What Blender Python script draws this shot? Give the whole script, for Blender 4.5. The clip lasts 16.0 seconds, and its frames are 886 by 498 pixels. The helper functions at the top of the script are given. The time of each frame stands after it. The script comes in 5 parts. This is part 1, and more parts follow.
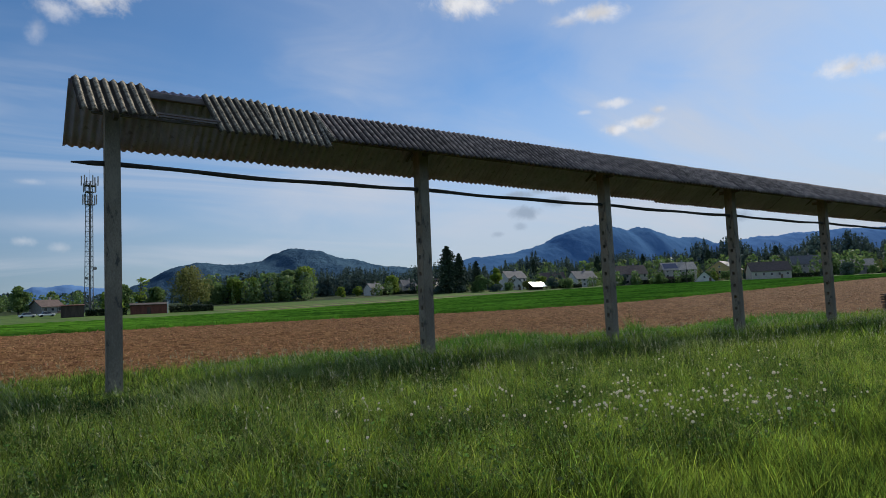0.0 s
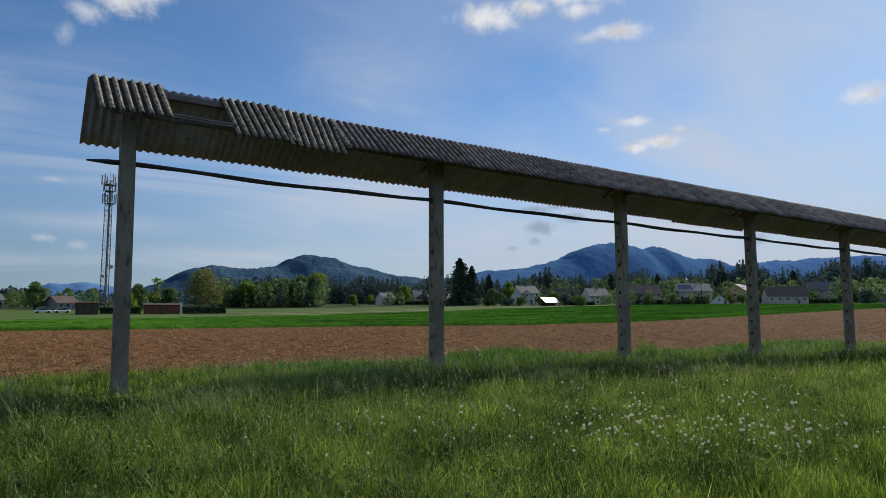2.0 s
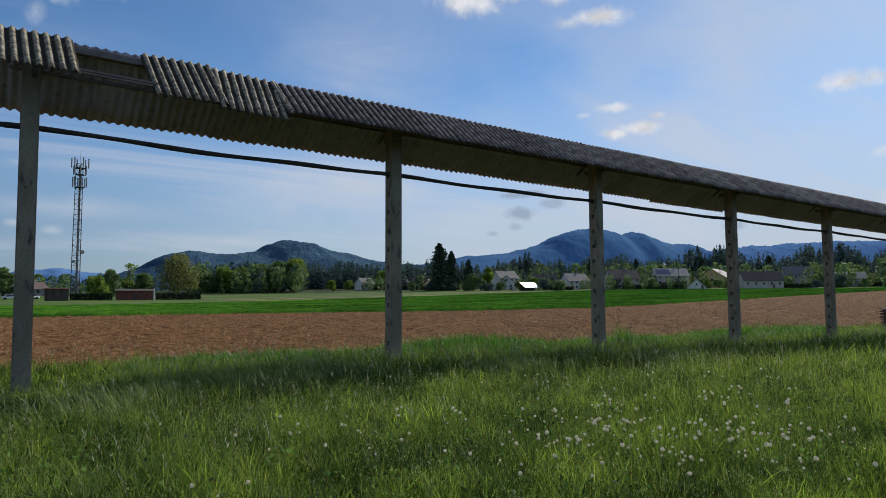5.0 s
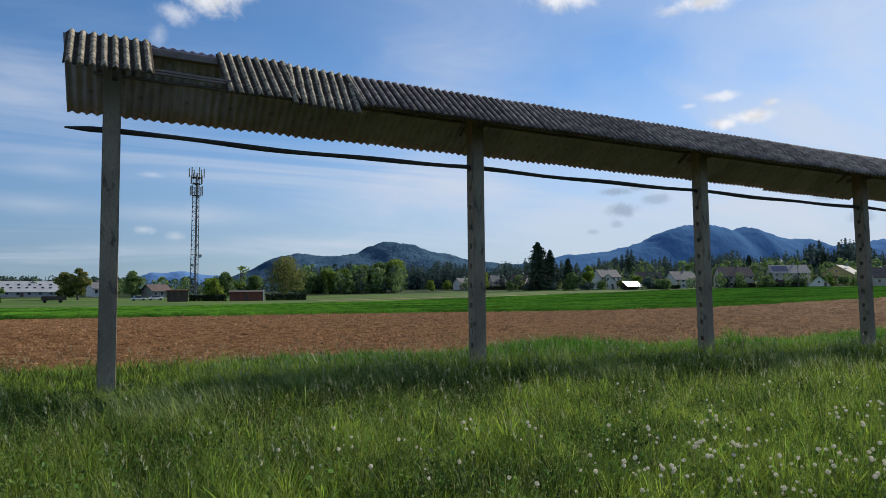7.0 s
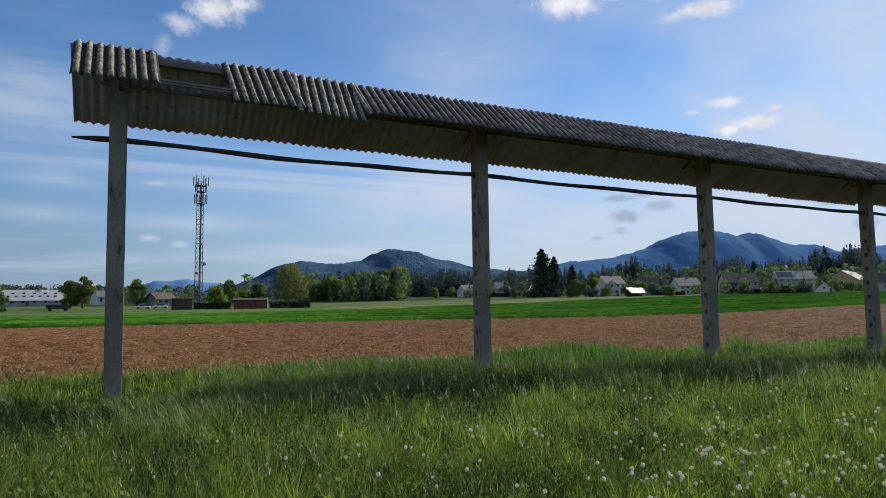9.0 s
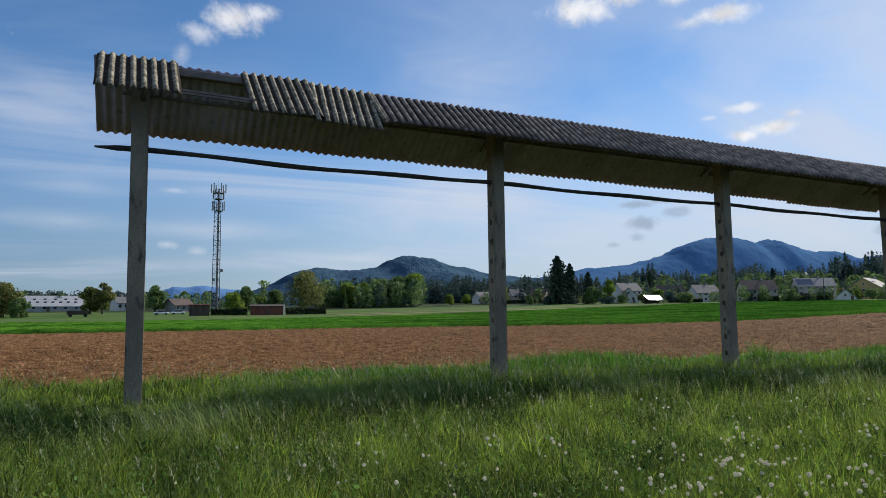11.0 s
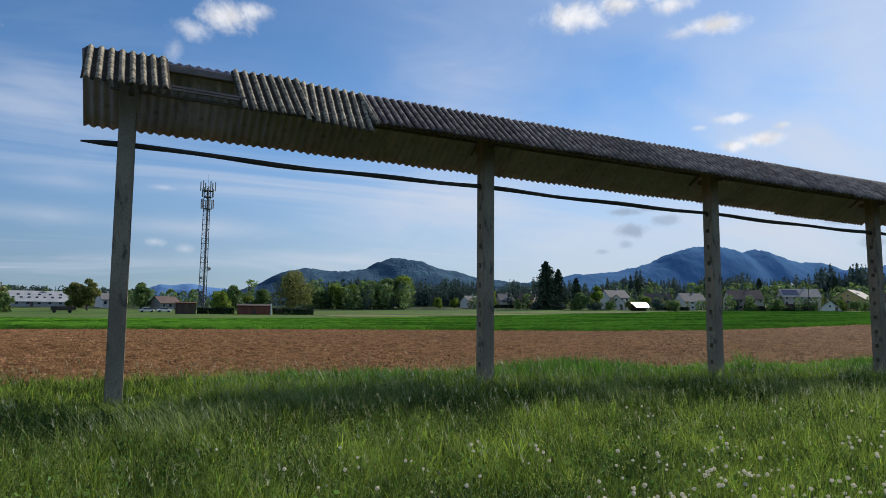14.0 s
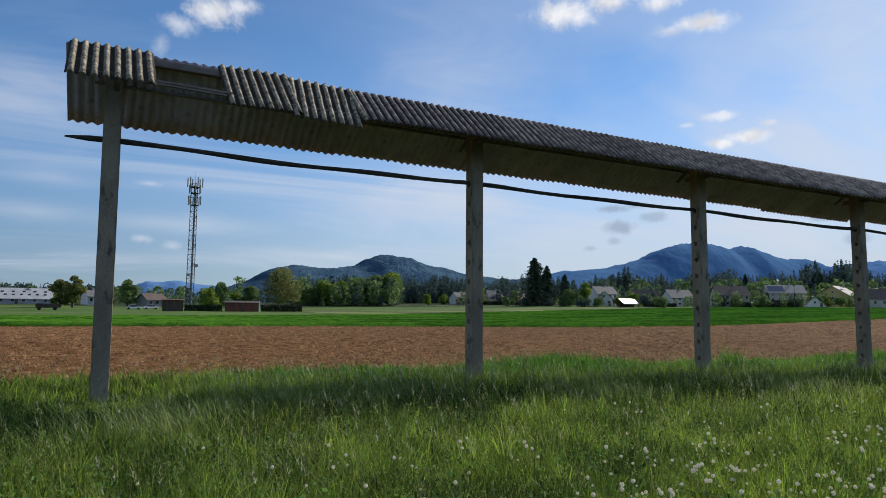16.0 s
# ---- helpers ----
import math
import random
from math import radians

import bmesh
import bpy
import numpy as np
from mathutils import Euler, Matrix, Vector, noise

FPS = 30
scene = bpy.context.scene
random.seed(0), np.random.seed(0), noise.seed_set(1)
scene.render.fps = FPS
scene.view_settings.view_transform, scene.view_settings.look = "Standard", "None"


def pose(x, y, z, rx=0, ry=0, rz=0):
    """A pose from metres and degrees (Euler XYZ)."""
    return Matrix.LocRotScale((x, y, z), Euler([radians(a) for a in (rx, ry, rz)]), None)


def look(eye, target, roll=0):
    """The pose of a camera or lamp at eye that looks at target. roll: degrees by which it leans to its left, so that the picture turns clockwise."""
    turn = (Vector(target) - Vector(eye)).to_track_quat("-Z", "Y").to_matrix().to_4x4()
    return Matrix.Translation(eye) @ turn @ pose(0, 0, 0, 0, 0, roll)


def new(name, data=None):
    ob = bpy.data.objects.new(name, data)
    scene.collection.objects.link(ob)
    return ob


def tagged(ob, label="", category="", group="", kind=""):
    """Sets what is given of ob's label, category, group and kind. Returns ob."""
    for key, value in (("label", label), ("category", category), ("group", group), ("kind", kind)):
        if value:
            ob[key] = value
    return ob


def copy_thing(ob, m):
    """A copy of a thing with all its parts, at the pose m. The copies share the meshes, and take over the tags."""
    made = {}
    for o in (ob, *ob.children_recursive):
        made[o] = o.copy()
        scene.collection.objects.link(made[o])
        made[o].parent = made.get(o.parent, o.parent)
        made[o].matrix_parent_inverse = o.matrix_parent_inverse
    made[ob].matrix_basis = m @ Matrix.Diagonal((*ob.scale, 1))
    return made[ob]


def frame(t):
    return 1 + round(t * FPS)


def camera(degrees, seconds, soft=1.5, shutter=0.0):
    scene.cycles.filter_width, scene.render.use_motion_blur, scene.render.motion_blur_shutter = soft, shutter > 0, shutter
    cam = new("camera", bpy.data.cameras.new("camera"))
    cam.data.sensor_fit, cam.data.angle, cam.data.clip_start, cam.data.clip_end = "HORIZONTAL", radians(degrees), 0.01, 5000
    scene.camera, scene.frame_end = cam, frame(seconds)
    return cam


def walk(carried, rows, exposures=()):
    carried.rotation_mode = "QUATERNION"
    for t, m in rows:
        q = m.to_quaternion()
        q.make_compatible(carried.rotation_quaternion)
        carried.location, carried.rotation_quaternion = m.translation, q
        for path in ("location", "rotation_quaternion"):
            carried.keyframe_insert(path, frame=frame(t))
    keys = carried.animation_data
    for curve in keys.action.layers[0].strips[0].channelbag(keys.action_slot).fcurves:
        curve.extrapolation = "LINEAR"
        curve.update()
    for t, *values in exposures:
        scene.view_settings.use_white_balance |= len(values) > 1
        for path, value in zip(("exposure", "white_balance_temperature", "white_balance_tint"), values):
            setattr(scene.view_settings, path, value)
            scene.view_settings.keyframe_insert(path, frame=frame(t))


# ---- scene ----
cam = camera(68.9, 16.0, soft=0.5)
PATH = [
    (0, (-2.11, -15.246, 1.752), (-1.005, -13.586, 1.903), -2.3),
    (0.5, (-2.072, -15.296, 1.744), (-0.973, -13.632, 1.901), -0.8),
    (1, (-1.997, -15.231, 1.761), (-0.923, -13.552, 1.927), -0.5),
    (1.5, (-1.992, -15.212, 1.765), (-0.935, -13.523, 1.94), -0.4),
    (2, (-1.977, -15.102, 1.772), (-0.909, -13.422, 1.96), 0.0),
    (2.5, (-1.924, -15.049, 1.798), (-0.795, -13.409, 1.988), 0.2),
    (3, (-1.855, -14.989, 1.797), (-0.675, -13.386, 1.99), 0.4),
    (5.5, (-0.347, -13.99, 1.737), (0.717, -12.3, 1.856), -0.9),
    (6, (-0.108, -13.951, 1.717), (0.838, -12.193, 1.835), -1.1),
    (6.5, (0.045, -13.749, 1.708), (0.896, -11.943, 1.829), 0.3),
    (7, (0.093, -13.524, 1.744), (0.95, -11.722, 1.888), -0.4),
    (7.5, (0.092, -13.511, 1.746), (0.953, -11.713, 1.895), -0.9),
    (8, (0.087, -13.493, 1.747), (0.944, -11.693, 1.901), -0.8),
    (8.5, (0.076, -13.501, 1.756), (0.93, -11.7, 1.915), -0.9),
    (9, (0.064, -13.53, 1.749), (0.91, -11.725, 1.915), -0.6),
    (9.5, (0.035, -13.582, 1.739), (0.857, -11.767, 1.913), -0.7),
    (12, (0.029, -13.528, 1.781), (0.822, -11.702, 1.971), -0.2),
    (12.5, (0.032, -13.521, 1.778), (0.824, -11.694, 1.972), 0.3),
    (13, (0.037, -13.539, 1.779), (0.823, -11.711, 1.976), 0.6),
    (13.5, (0.058, -13.501, 1.781), (0.858, -11.679, 1.979), 1.0),
    (14, (0.072, -13.513, 1.776), (0.904, -11.704, 1.973), 0.7),
    (14.5, (0.074, -13.494, 1.778), (0.921, -11.692, 1.965), 0.6),
    (15, (0.076, -13.49, 1.778), (0.932, -11.692, 1.963), 0.6),
    (15.5, (0.075, -13.495, 1.783), (0.936, -11.7, 1.969), 0.6),
    (16, (0.083, -13.492, 1.777), (0.946, -11.698, 1.964), 0.6),
]
walk(cam, [(t, look(eye, target, roll)) for t, eye, target, roll in PATH],
     exposures=[(0, -0.2), (1.5, -0.2), (3, -0.26), (5.5, -0.15), (6.5, 0.0), (9, 0.0), (16, 0.0)])

# ---- world, sun, exposure ----
SUN_ELEVATION, SUN_HEADING = 31.0, 73.0      # degrees; heading clockwise from +y


def heading(h, e):
    """A unit direction from a heading clockwise from +y and an elevation, in degrees."""
    h, e = radians(h), radians(e)
    return Vector((math.sin(h) * math.cos(e), math.cos(h) * math.cos(e), math.sin(e)))


class Nodes:
    """A short way to wire a node tree."""

    def __init__(self, tree):
        self.tree = tree
        tree.nodes.clear()

    def add(self, kind, _values=None, **settings):
        node = self.tree.nodes.new(kind)
        for key, value in settings.items():
            setattr(node, key, value)
        for key, value in (_values or {}).items():
            if isinstance(value, bpy.types.NodeSocket):
                self.tree.links.new(value, node.inputs[key])
            else:
                node.inputs[key].default_value = value
        return node

    def math(self, op, a, b=0.0, clamp=False):
        return self.add("ShaderNodeMath", {0: a, 1: b}, operation=op, use_clamp=clamp).outputs[0]

    def mix(self, factor, a, b, blend="MIX"):
        node = self.add("ShaderNodeMix", {0: factor, 6: a, 7: b}, data_type="RGBA", blend_type=blend)
        return node.outputs[2]

    def noise(self, vector, scale, detail=4.0, rough=0.55, distortion=0.0):
        return self.add("ShaderNodeTexNoise", {"Vector": vector, "Scale": scale, "Detail": detail, "Roughness": rough,
                                               "Distortion": distortion}).outputs[0]

    def span(self, value, a, b, c=0.0, d=1.0, smooth=True):
        return self.add("ShaderNodeMapRange", {0: value, 1: a, 2: b, 3: c, 4: d},
                        interpolation_type="SMOOTHSTEP" if smooth else "LINEAR").outputs[0]

    def vec(self, op, a, b=(0, 0, 0)):
        return self.add("ShaderNodeVectorMath", {0: a, 1: b}, operation=op)


def patches(n, way, ragged, clouds, soft=0.75):
    """Ragged patches round the given directions, as one mask."""
    puffs = None
    for head, up, wide, tall, dense in clouds:
        centre = heading(head, up)
        side = Vector((centre.y, -centre.x, 0)).normalized()
        top = side.cross(centre)
        off = n.vec("SUBTRACT", way, tuple(centre)).outputs[0]
        u = n.math("DIVIDE", n.vec("DOT_PRODUCT", off, tuple(side)).outputs["Value"], radians(wide))
        v = n.math("DIVIDE", n.vec("DOT_PRODUCT", off, tuple(top)).outputs["Value"], radians(tall))
        r = n.math("SQRT", n.math("ADD", n.math("MULTIPLY", u, u), n.math("MULTIPLY", v, v)))
        here = n.math("SUBTRACT", n.math("ADD", n.span(r, 1.35, 0.0, 0.0, 1.0, False), n.math("MULTIPLY", ragged, 1.5)), 1.02)
        here = n.math("MULTIPLY", n.span(here, 0.0, soft), dense)
        here = n.math("MULTIPLY", here, n.math("GREATER_THAN", n.vec("DOT_PRODUCT", way, tuple(centre)).outputs["Value"], 0.5))
        puffs = here if puffs is None else n.math("MAXIMUM", puffs, here)
    return puffs


def build_world():
    world = bpy.data.worlds.new("sky")
    scene.world = world
    world.use_nodes = True
    n = Nodes(world.node_tree)
    sky = n.add("ShaderNodeTexSky", sky_type="NISHITA", sun_disc=False, sun_elevation=radians(SUN_ELEVATION),
                sun_rotation=radians(SUN_HEADING), altitude=400.0, air_density=1.0, dust_density=0.25, ozone_density=2.0)
    way = n.add("ShaderNodeTexCoord").outputs["Generated"]
    z = n.add("ShaderNodeSeparateXYZ", {0: way}).outputs[2]
    high = n.math("ADD", n.math("MAXIMUM", z, 0.02), 0.12)
    # thin cirrus on a plane far overhead
    flat = n.vec("DIVIDE", way, n.add("ShaderNodeCombineXYZ", {0: high, 1: high, 2: high}).outputs[0]).outputs[0]
    turned = n.add("ShaderNodeMapping", {"Vector": flat, "Rotation": (0, 0, radians(38)), "Scale": (0.35, 1.0, 0.0)}).outputs[0]
    wisps = n.noise(turned, 1.1, 6.0, 0.55, 1.0)
    veil = n.noise(turned, 0.45, 3.0, 0.5, 0.4)
    cirrus = n.math("MULTIPLY", n.span(wisps, 0.39, 0.72), n.span(veil, 0.36, 0.60))
    # whitening towards the sun and the horizon
    sunward = n.vec("DOT_PRODUCT", way, tuple(heading(SUN_HEADING, 34))).outputs["Value"]
    glare = n.span(sunward, 0.45, 1.0)
    low = n.span(z, 0.30, 0.02)
    cover = n.math("ADD", n.math("MULTIPLY", cirrus, 0.92), n.math("MULTIPLY", glare, 0.26), True)
    bare = patches(n, way, n.noise(way, 7.0, 5.0, 0.6, 0.5), CLEARINGS, 1.1)
    cover = n.math("MULTIPLY", cover, n.math("SUBTRACT", 1.0, bare))
    # small fair-weather clouds, each a ragged patch round a direction
    ragged = n.noise(way, 21.0, 8.0, 0.68, 0.3)
    smooth = n.noise(n.add("ShaderNodeMapping", {"Vector": way, "Scale": (1, 1, 3.0)}).outputs[0], 5.0, 5.0, 0.55, 0.6)
    hazy_bands = patches(n, way, smooth, STREAKS, 1.3)
    puffs, scud = patches(n, way, ragged, CLOUDS), patches(n, way, ragged, SCUD, 0.6)
    clear = n.mix(1.0, sky.outputs[0], (0.66, 0.95, 1.20, 1), "MULTIPLY")
    hazy = n.mix(n.math("MULTIPLY", low, n.math("ADD", 0.68, n.math("MULTIPLY", glare, 0.30))), clear, n.mix(n.span(sunward, 0.0, 0.85), (*HAZE, 1), (*BRIGHT_HAZE, 1)))
    hazy = n.mix(hazy_bands, n.mix(cover, hazy, (*CIRRUS, 1)), (*CIRRUS, 1))
    shade = n.mix(n.span(n.noise(way, 30.0, 3.0, 0.5), 0.3, 0.6), (*[0.78 * c for c in PUFF], 1), (*PUFF, 1))
    full = n.mix(scud, n.mix(puffs, hazy, shade), (3.1, 3.95, 5.2, 1))
    back = n.add("ShaderNodeBackground", {"Color": full, "Strength": SKY_STRENGTH})
    n.add("ShaderNodeOutputWorld", {"Surface": back.outputs[0]})


SKY_STRENGTH = 0.105
CIRRUS = (6.1, 6.6, 7.6)
HAZE, BRIGHT_HAZE = (1.6, 2.2, 3.55), (5.1, 5.5, 6.4)
PUFF = (8.5, 8.6, 9.0)
CLOUDS = [  # heading, elevation, half width, half height in degrees, density
    (5.2, 24.0, 3.0, 1.5, 0.95), (2.4, 22.6, 2.0, 1.1, 0.6), (7.6, 24.6, 2.2, 1.0, 0.8), (1.2, 20.8, 0.9, 1.6, 0.3), (36.4, 25.0, 3.4, 1.6, 1.0), (44.4, 26.6, 5.0, 1.7, 1.0), (40.6, 25.7, 2.8, 1.1, 1.0), (44.8, 25.2, 2.4, 1.0, 0.9),
    (48.4, 23.2, 3.4, 1.0, 1.0), (45.6, 22.9, 1.6, 0.7, 0.6), (49.3, 15.9, 2.2, 0.5, 0.75), (46.7, 15.4, 0.8, 0.3, 0.5), (51.2, 14.1, 2.2, 0.75, 1.0), (49.2, 13.7, 1.6, 0.6, 0.95),
    (53.0, 15.0, 0.9, 0.45, 0.8), (66.6, 15.8, 3.0, 1.0, 0.95), (70.0, 10.5, 2.4, 0.6, 0.8), (70.6, 7.0, 2.2, 1.2, 0.8),
    (0.5, 5.5, 1.2, 0.5, 0.35), (2.9, 5.0, 1.2, 0.5, 0.3), (0.9, 9.9, 1.5, 0.35, 0.3),
]
STREAKS = [(-7.0, 7.0, 12.0, 1.3, 0.5), (3.0, 6.8, 12.0, 1.3, 0.55), (16.0, 4.6, 14.0, 1.6, 0.9), (24.0, 8.5, 14.0, 4.0, 0.8), (35.0, 6.0, 12.0, 4.0, 0.6), (-6.0, 9.8, 6.0, 1.2, 0.5),
           (-8.0, 15.0, 7.0, 4.0, 0.4), (26.0, 19.0, 9.0, 11.0, 0.5), (58.0, 21.0, 7.0, 7.0, 0.8), (64.0, 12.0, 9.0, 4.0, 0.6)]
CLEARINGS = [(41.0, 21.0, 8.5, 5.5, 1.0), (36.5, 18.0, 4.5, 5.0, 0.8), (14.0, 22.0, 9.0, 5.0, 0.8), (54.0, 17.0, 6.0, 3.0, 0.5)]
SCUD = [(41.0, 7.2, 1.6, 0.8, 0.8), (44.1, 8.0, 1.6, 0.6, 0.6), (40.4, 8.8, 2.4, 0.5, 0.8), (42.4, 9.0, 1.6, 0.4, 0.7), (40.6, 6.0, 0.8, 0.5, 0.5), (38.6, 5.4, 0.9, 0.35, 0.5),
        (56.5, 7.4, 1.6, 0.5, 0.6), (58.6, 5.6, 1.2, 0.6, 0.6)]
build_world()
sun = new("sun", bpy.data.lights.new("sun", "SUN"))
sun.data.energy, sun.data.angle, sun.data.color = 5.0, radians(0.6), (1.0, 0.935, 0.83)
sun.matrix_world = look(heading(SUN_HEADING, SUN_ELEVATION) * 50, (0, 0, 0))


# ---- materials ----
def material(name, dark, light, scale=3.0, fine=40.0, rough=0.8, bump=0.3, depth=0.02, spots=None, spot_scale=9.0, spot_at=0.6,
             metallic=0.0, piece=0.0, valley=None, through_light=0.0, space="Object", stretch=(1, 1, 1), island=0.0, specular=0.4, dull=0.0):
    """A surface of two tones mixed by a coarse and a fine noise, with optional spots (lichen, stains), relief and tone per piece."""
    m = bpy.data.materials.new(name)
    m.use_nodes = True
    n = Nodes(m.node_tree)
    if space == "World":
        at = n.add("ShaderNodeNewGeometry").outputs["Position"]
    else:
        at = n.add("ShaderNodeTexCoord").outputs["Object"]
    if stretch != (1, 1, 1):
        at = n.add("ShaderNodeMapping", {"Vector": at, "Scale": stretch}).outputs[0]
    coarse, grain = n.noise(at, scale, 5.0, 0.6), n.noise(at, fine, 4.0, 0.65)
    tone = n.math("ADD", n.math("MULTIPLY", coarse, 0.6), n.math("MULTIPLY", grain, 0.4))
    colour = n.mix(n.span(tone, 0.36, 0.64), (*dark, 1), (*light, 1))
    if spots:
        colour = n.mix(n.span(n.noise(at, spot_scale, 6.0, 0.7), spot_at, spot_at + 0.1), colour, (*spots, 1))
    if valley:
        # shade of the wave valleys painted in: darker where the sheet dips, broken by noise
        dip = n.add("ShaderNodeSeparateXYZ", {0: at}).outputs[2]
        valley_shade = n.math("MULTIPLY", n.span(dip, 0.014, -0.018), n.span(n.noise(at, 7.0, 5.0, 0.65), 0.2, 0.5, 0.55, 1.0))
        colour = n.mix(valley_shade, colour, (*valley, 1))
    if piece:
        shift = n.add("ShaderNodeObjectInfo").outputs["Random"]
        colour = n.add("ShaderNodeHueSaturation", {"Value": n.span(shift, 0, 1, 1 - piece, 1 + piece, False), "Color": colour}).outputs[0]
    if island:
        shift = n.add("ShaderNodeNewGeometry").outputs["Random Per Island"]
        colour = n.add("ShaderNodeHueSaturation", {"Value": n.span(shift, 0, 1, 1 - island, 1 + island, False),
                                                   "Hue": n.span(n.math("FRACT", n.math("MULTIPLY", shift, 7.3)), 0, 1, 0.478, 0.518, False),
                                                   "Color": colour}).outputs[0]
    skin = n.add("ShaderNodeBsdfPrincipled", {"Base Color": colour, "Roughness": rough, "Metallic": metallic, "Specular IOR Level": specular, "Diffuse Roughness": dull})
    if bump:
        relief = n.math("ADD", n.math("MULTIPLY", coarse, 0.5), grain)
        raised = n.add("ShaderNodeBump", {"Strength": bump, "Distance": depth, "Height": relief})
        n.tree.links.new(raised.outputs[0], skin.inputs["Normal"])
    last = skin.outputs[0]
    if through_light:
        thin = n.add("ShaderNodeBsdfTranslucent", {"Color": colour})
        last = n.add("ShaderNodeMixShader", {0: through_light, 1: last, 2: thin.outputs[0]}).outputs[0]
    n.add("ShaderNodeOutputMaterial", {"Surface": last})
    return m


M_SHEET = material("weathered_fibre_cement", (0.085, 0.074, 0.068), (0.36, 0.305, 0.265), 5, 60, 0.95, 0.3, 0.008, (0.30, 0.28, 0.25), 26, 0.66, piece=0.22, specular=0.1, valley=(0.042, 0.032, 0.029))
# cleaner cement below; extra paleness and mauve tint stand in for missing fill light
M_UNDER = material("clean_fill_tinted_underside", (0.40, 0.352, 0.45), (0.52, 0.462, 0.58), 3, 30, 0.95, 0.3, 0.01, (0.31, 0.275, 0.34), 5, 0.55, piece=0.12, specular=0.1)
M_LICHEN = material("lichened_fibre_cement", (0.075, 0.064, 0.048), (0.48, 0.425, 0.32), 9, 45, 0.95, 0.8, 0.02, (0.54, 0.50, 0.40), 30, 0.58, piece=0.1, specular=0.1, valley=(0.045, 0.038, 0.030))
M_CONCRETE = material("aged_concrete", (0.17, 0.147, 0.11), (0.29, 0.253, 0.19), 2.2, 55, 0.92, 0.5, 0.01, (0.085, 0.08, 0.068), 5, 0.55, piece=0.07, stretch=(1, 1, 0.35), specular=0.2)
M_OLDWOOD = material("weathered_timber", (0.11, 0.095, 0.09), (0.21, 0.18, 0.17), 4, 40, 0.9, 0.4, 0.01, stretch=(0.15, 1, 1), specular=0.2)
M_POLE = material("dark_round_timber", (0.03, 0.028, 0.026), (0.085, 0.075, 0.066), 5, 50, 0.85, 0.4, 0.008, stretch=(0.15, 1, 1), specular=0.2)
M_MEADOW = material("meadow_ground", (0.014, 0.026, 0.010), (0.038, 0.060, 0.020), 0.35, 5, 0.95, 0.6, 0.08, (0.085, 0.10, 0.035), 0.05, 0.52, space="World", specular=0.1)
M_SOIL = material("tilled_soil", (0.108, 0.052, 0.023), (0.36, 0.194, 0.086), 1.4, 14, 0.97, 1.0, 0.16, (0.29, 0.16, 0.075), 0.25, 0.55, space="World", specular=0.05, dull=0.3)
M_CLOD = material("soil_clods", (0.140, 0.072, 0.032), (0.48, 0.270, 0.126), 2, 14, 0.97, 0.6, 0.03, space="World", island=0.4, specular=0.05, dull=1.0)
M_BLADE = material("grass_blades", (0.022, 0.056, 0.009), (0.214, 0.310, 0.041), 0.9, 13, 0.55, 0, 0, space="World", through_light=0.58, island=0.75, specular=0.35)
M_HERB = material("herb_leaves", (0.028, 0.072, 0.016), (0.145, 0.245, 0.054), 0.9, 13, 0.65, 0, 0, space="World", through_light=0.5, island=0.6, specular=0.2)
M_LUSH = material("lush_blades", (0.045, 0.13, 0.015), (0.13, 0.27, 0.036), 0.6, 3, 0.38, 0, 0, space="World", through_light=0.4, island=0.6, specular=0.35)
M_HEAD = material("grass_seed_heads", (0.28, 0.305, 0.18), (0.46, 0.46, 0.31), 3, 20, 0.8, 0, 0, through_light=0.4, island=0.25)
M_BENT = material("bent_grass_blades", (0.10, 0.16, 0.04), (0.30, 0.38, 0.13), 3, 20, 0.6, 0, 0, through_light=0.45, island=0.4, specular=0.3)
M_PANICLE = material("grass_panicles", (0.22, 0.27, 0.08), (0.42, 0.45, 0.18), 3, 20, 0.7, 0, 0, through_light=0.45, island=0.3)
M_STRAW = material("dry_stalks", (0.20, 0.25, 0.06), (0.42, 0.44, 0.15), 3, 20, 0.8, 0, 0, through_light=0.2, island=0.2)
M_CROP = material("young_cereal", (0.024, 0.085, 0.010), (0.135, 0.32, 0.03), 0.12, 1.3, 0.9, 1.0, 0.25, (0.06, 0.12, 0.01), 0.4, 0.56, space="World", stretch=(0.4, 1.0, 1), specular=0.0, dull=1.0)
M_CROPBLADE = material("cereal_blades", (0.036, 0.12, 0.008), (0.10, 0.265, 0.02), 0.6, 3, 0.6, 0, 0, space="World", through_light=0.35, island=0.25, specular=0.3)
M_PALEFIELD = material("mown_strip", (0.048, 0.098, 0.020), (0.115, 0.168, 0.040), 0.1, 2, 0.95, 0.4, 0.1, space="World", stretch=(0.2, 1, 1), specular=0.1)
M_HAY = material("cut_grass", (0.13, 0.19, 0.045), (0.24, 0.30, 0.09), 0.1, 2, 0.95, 0.4, 0.1, space="World", stretch=(0.2, 1, 1), specular=0.1)
M_BROWNFIELD = material("fallow_strip", (0.10, 0.08, 0.05), (0.19, 0.15, 0.09), 0.1, 2, 0.95, 0.5, 0.1, space="World", stretch=(0.2, 1, 1), specular=0.1)
M_BARK = material("bark", (0.05, 0.04, 0.03), (0.12, 0.10, 0.08), 3, 20, 0.95, 0.5, 0.03)
M_LEAF = material("broad_leaves", (0.078, 0.138, 0.052), (0.185, 0.275, 0.09), 0.4, 3, 0.6, 0, 0, through_light=0.35, island=0.24, specular=0.12)
M_LEAF_OLIVE = material("olive_leaves", (0.115, 0.135, 0.04), (0.225, 0.235, 0.08), 0.4, 3, 0.6, 0, 0, through_light=0.35, island=0.35, specular=0.12)
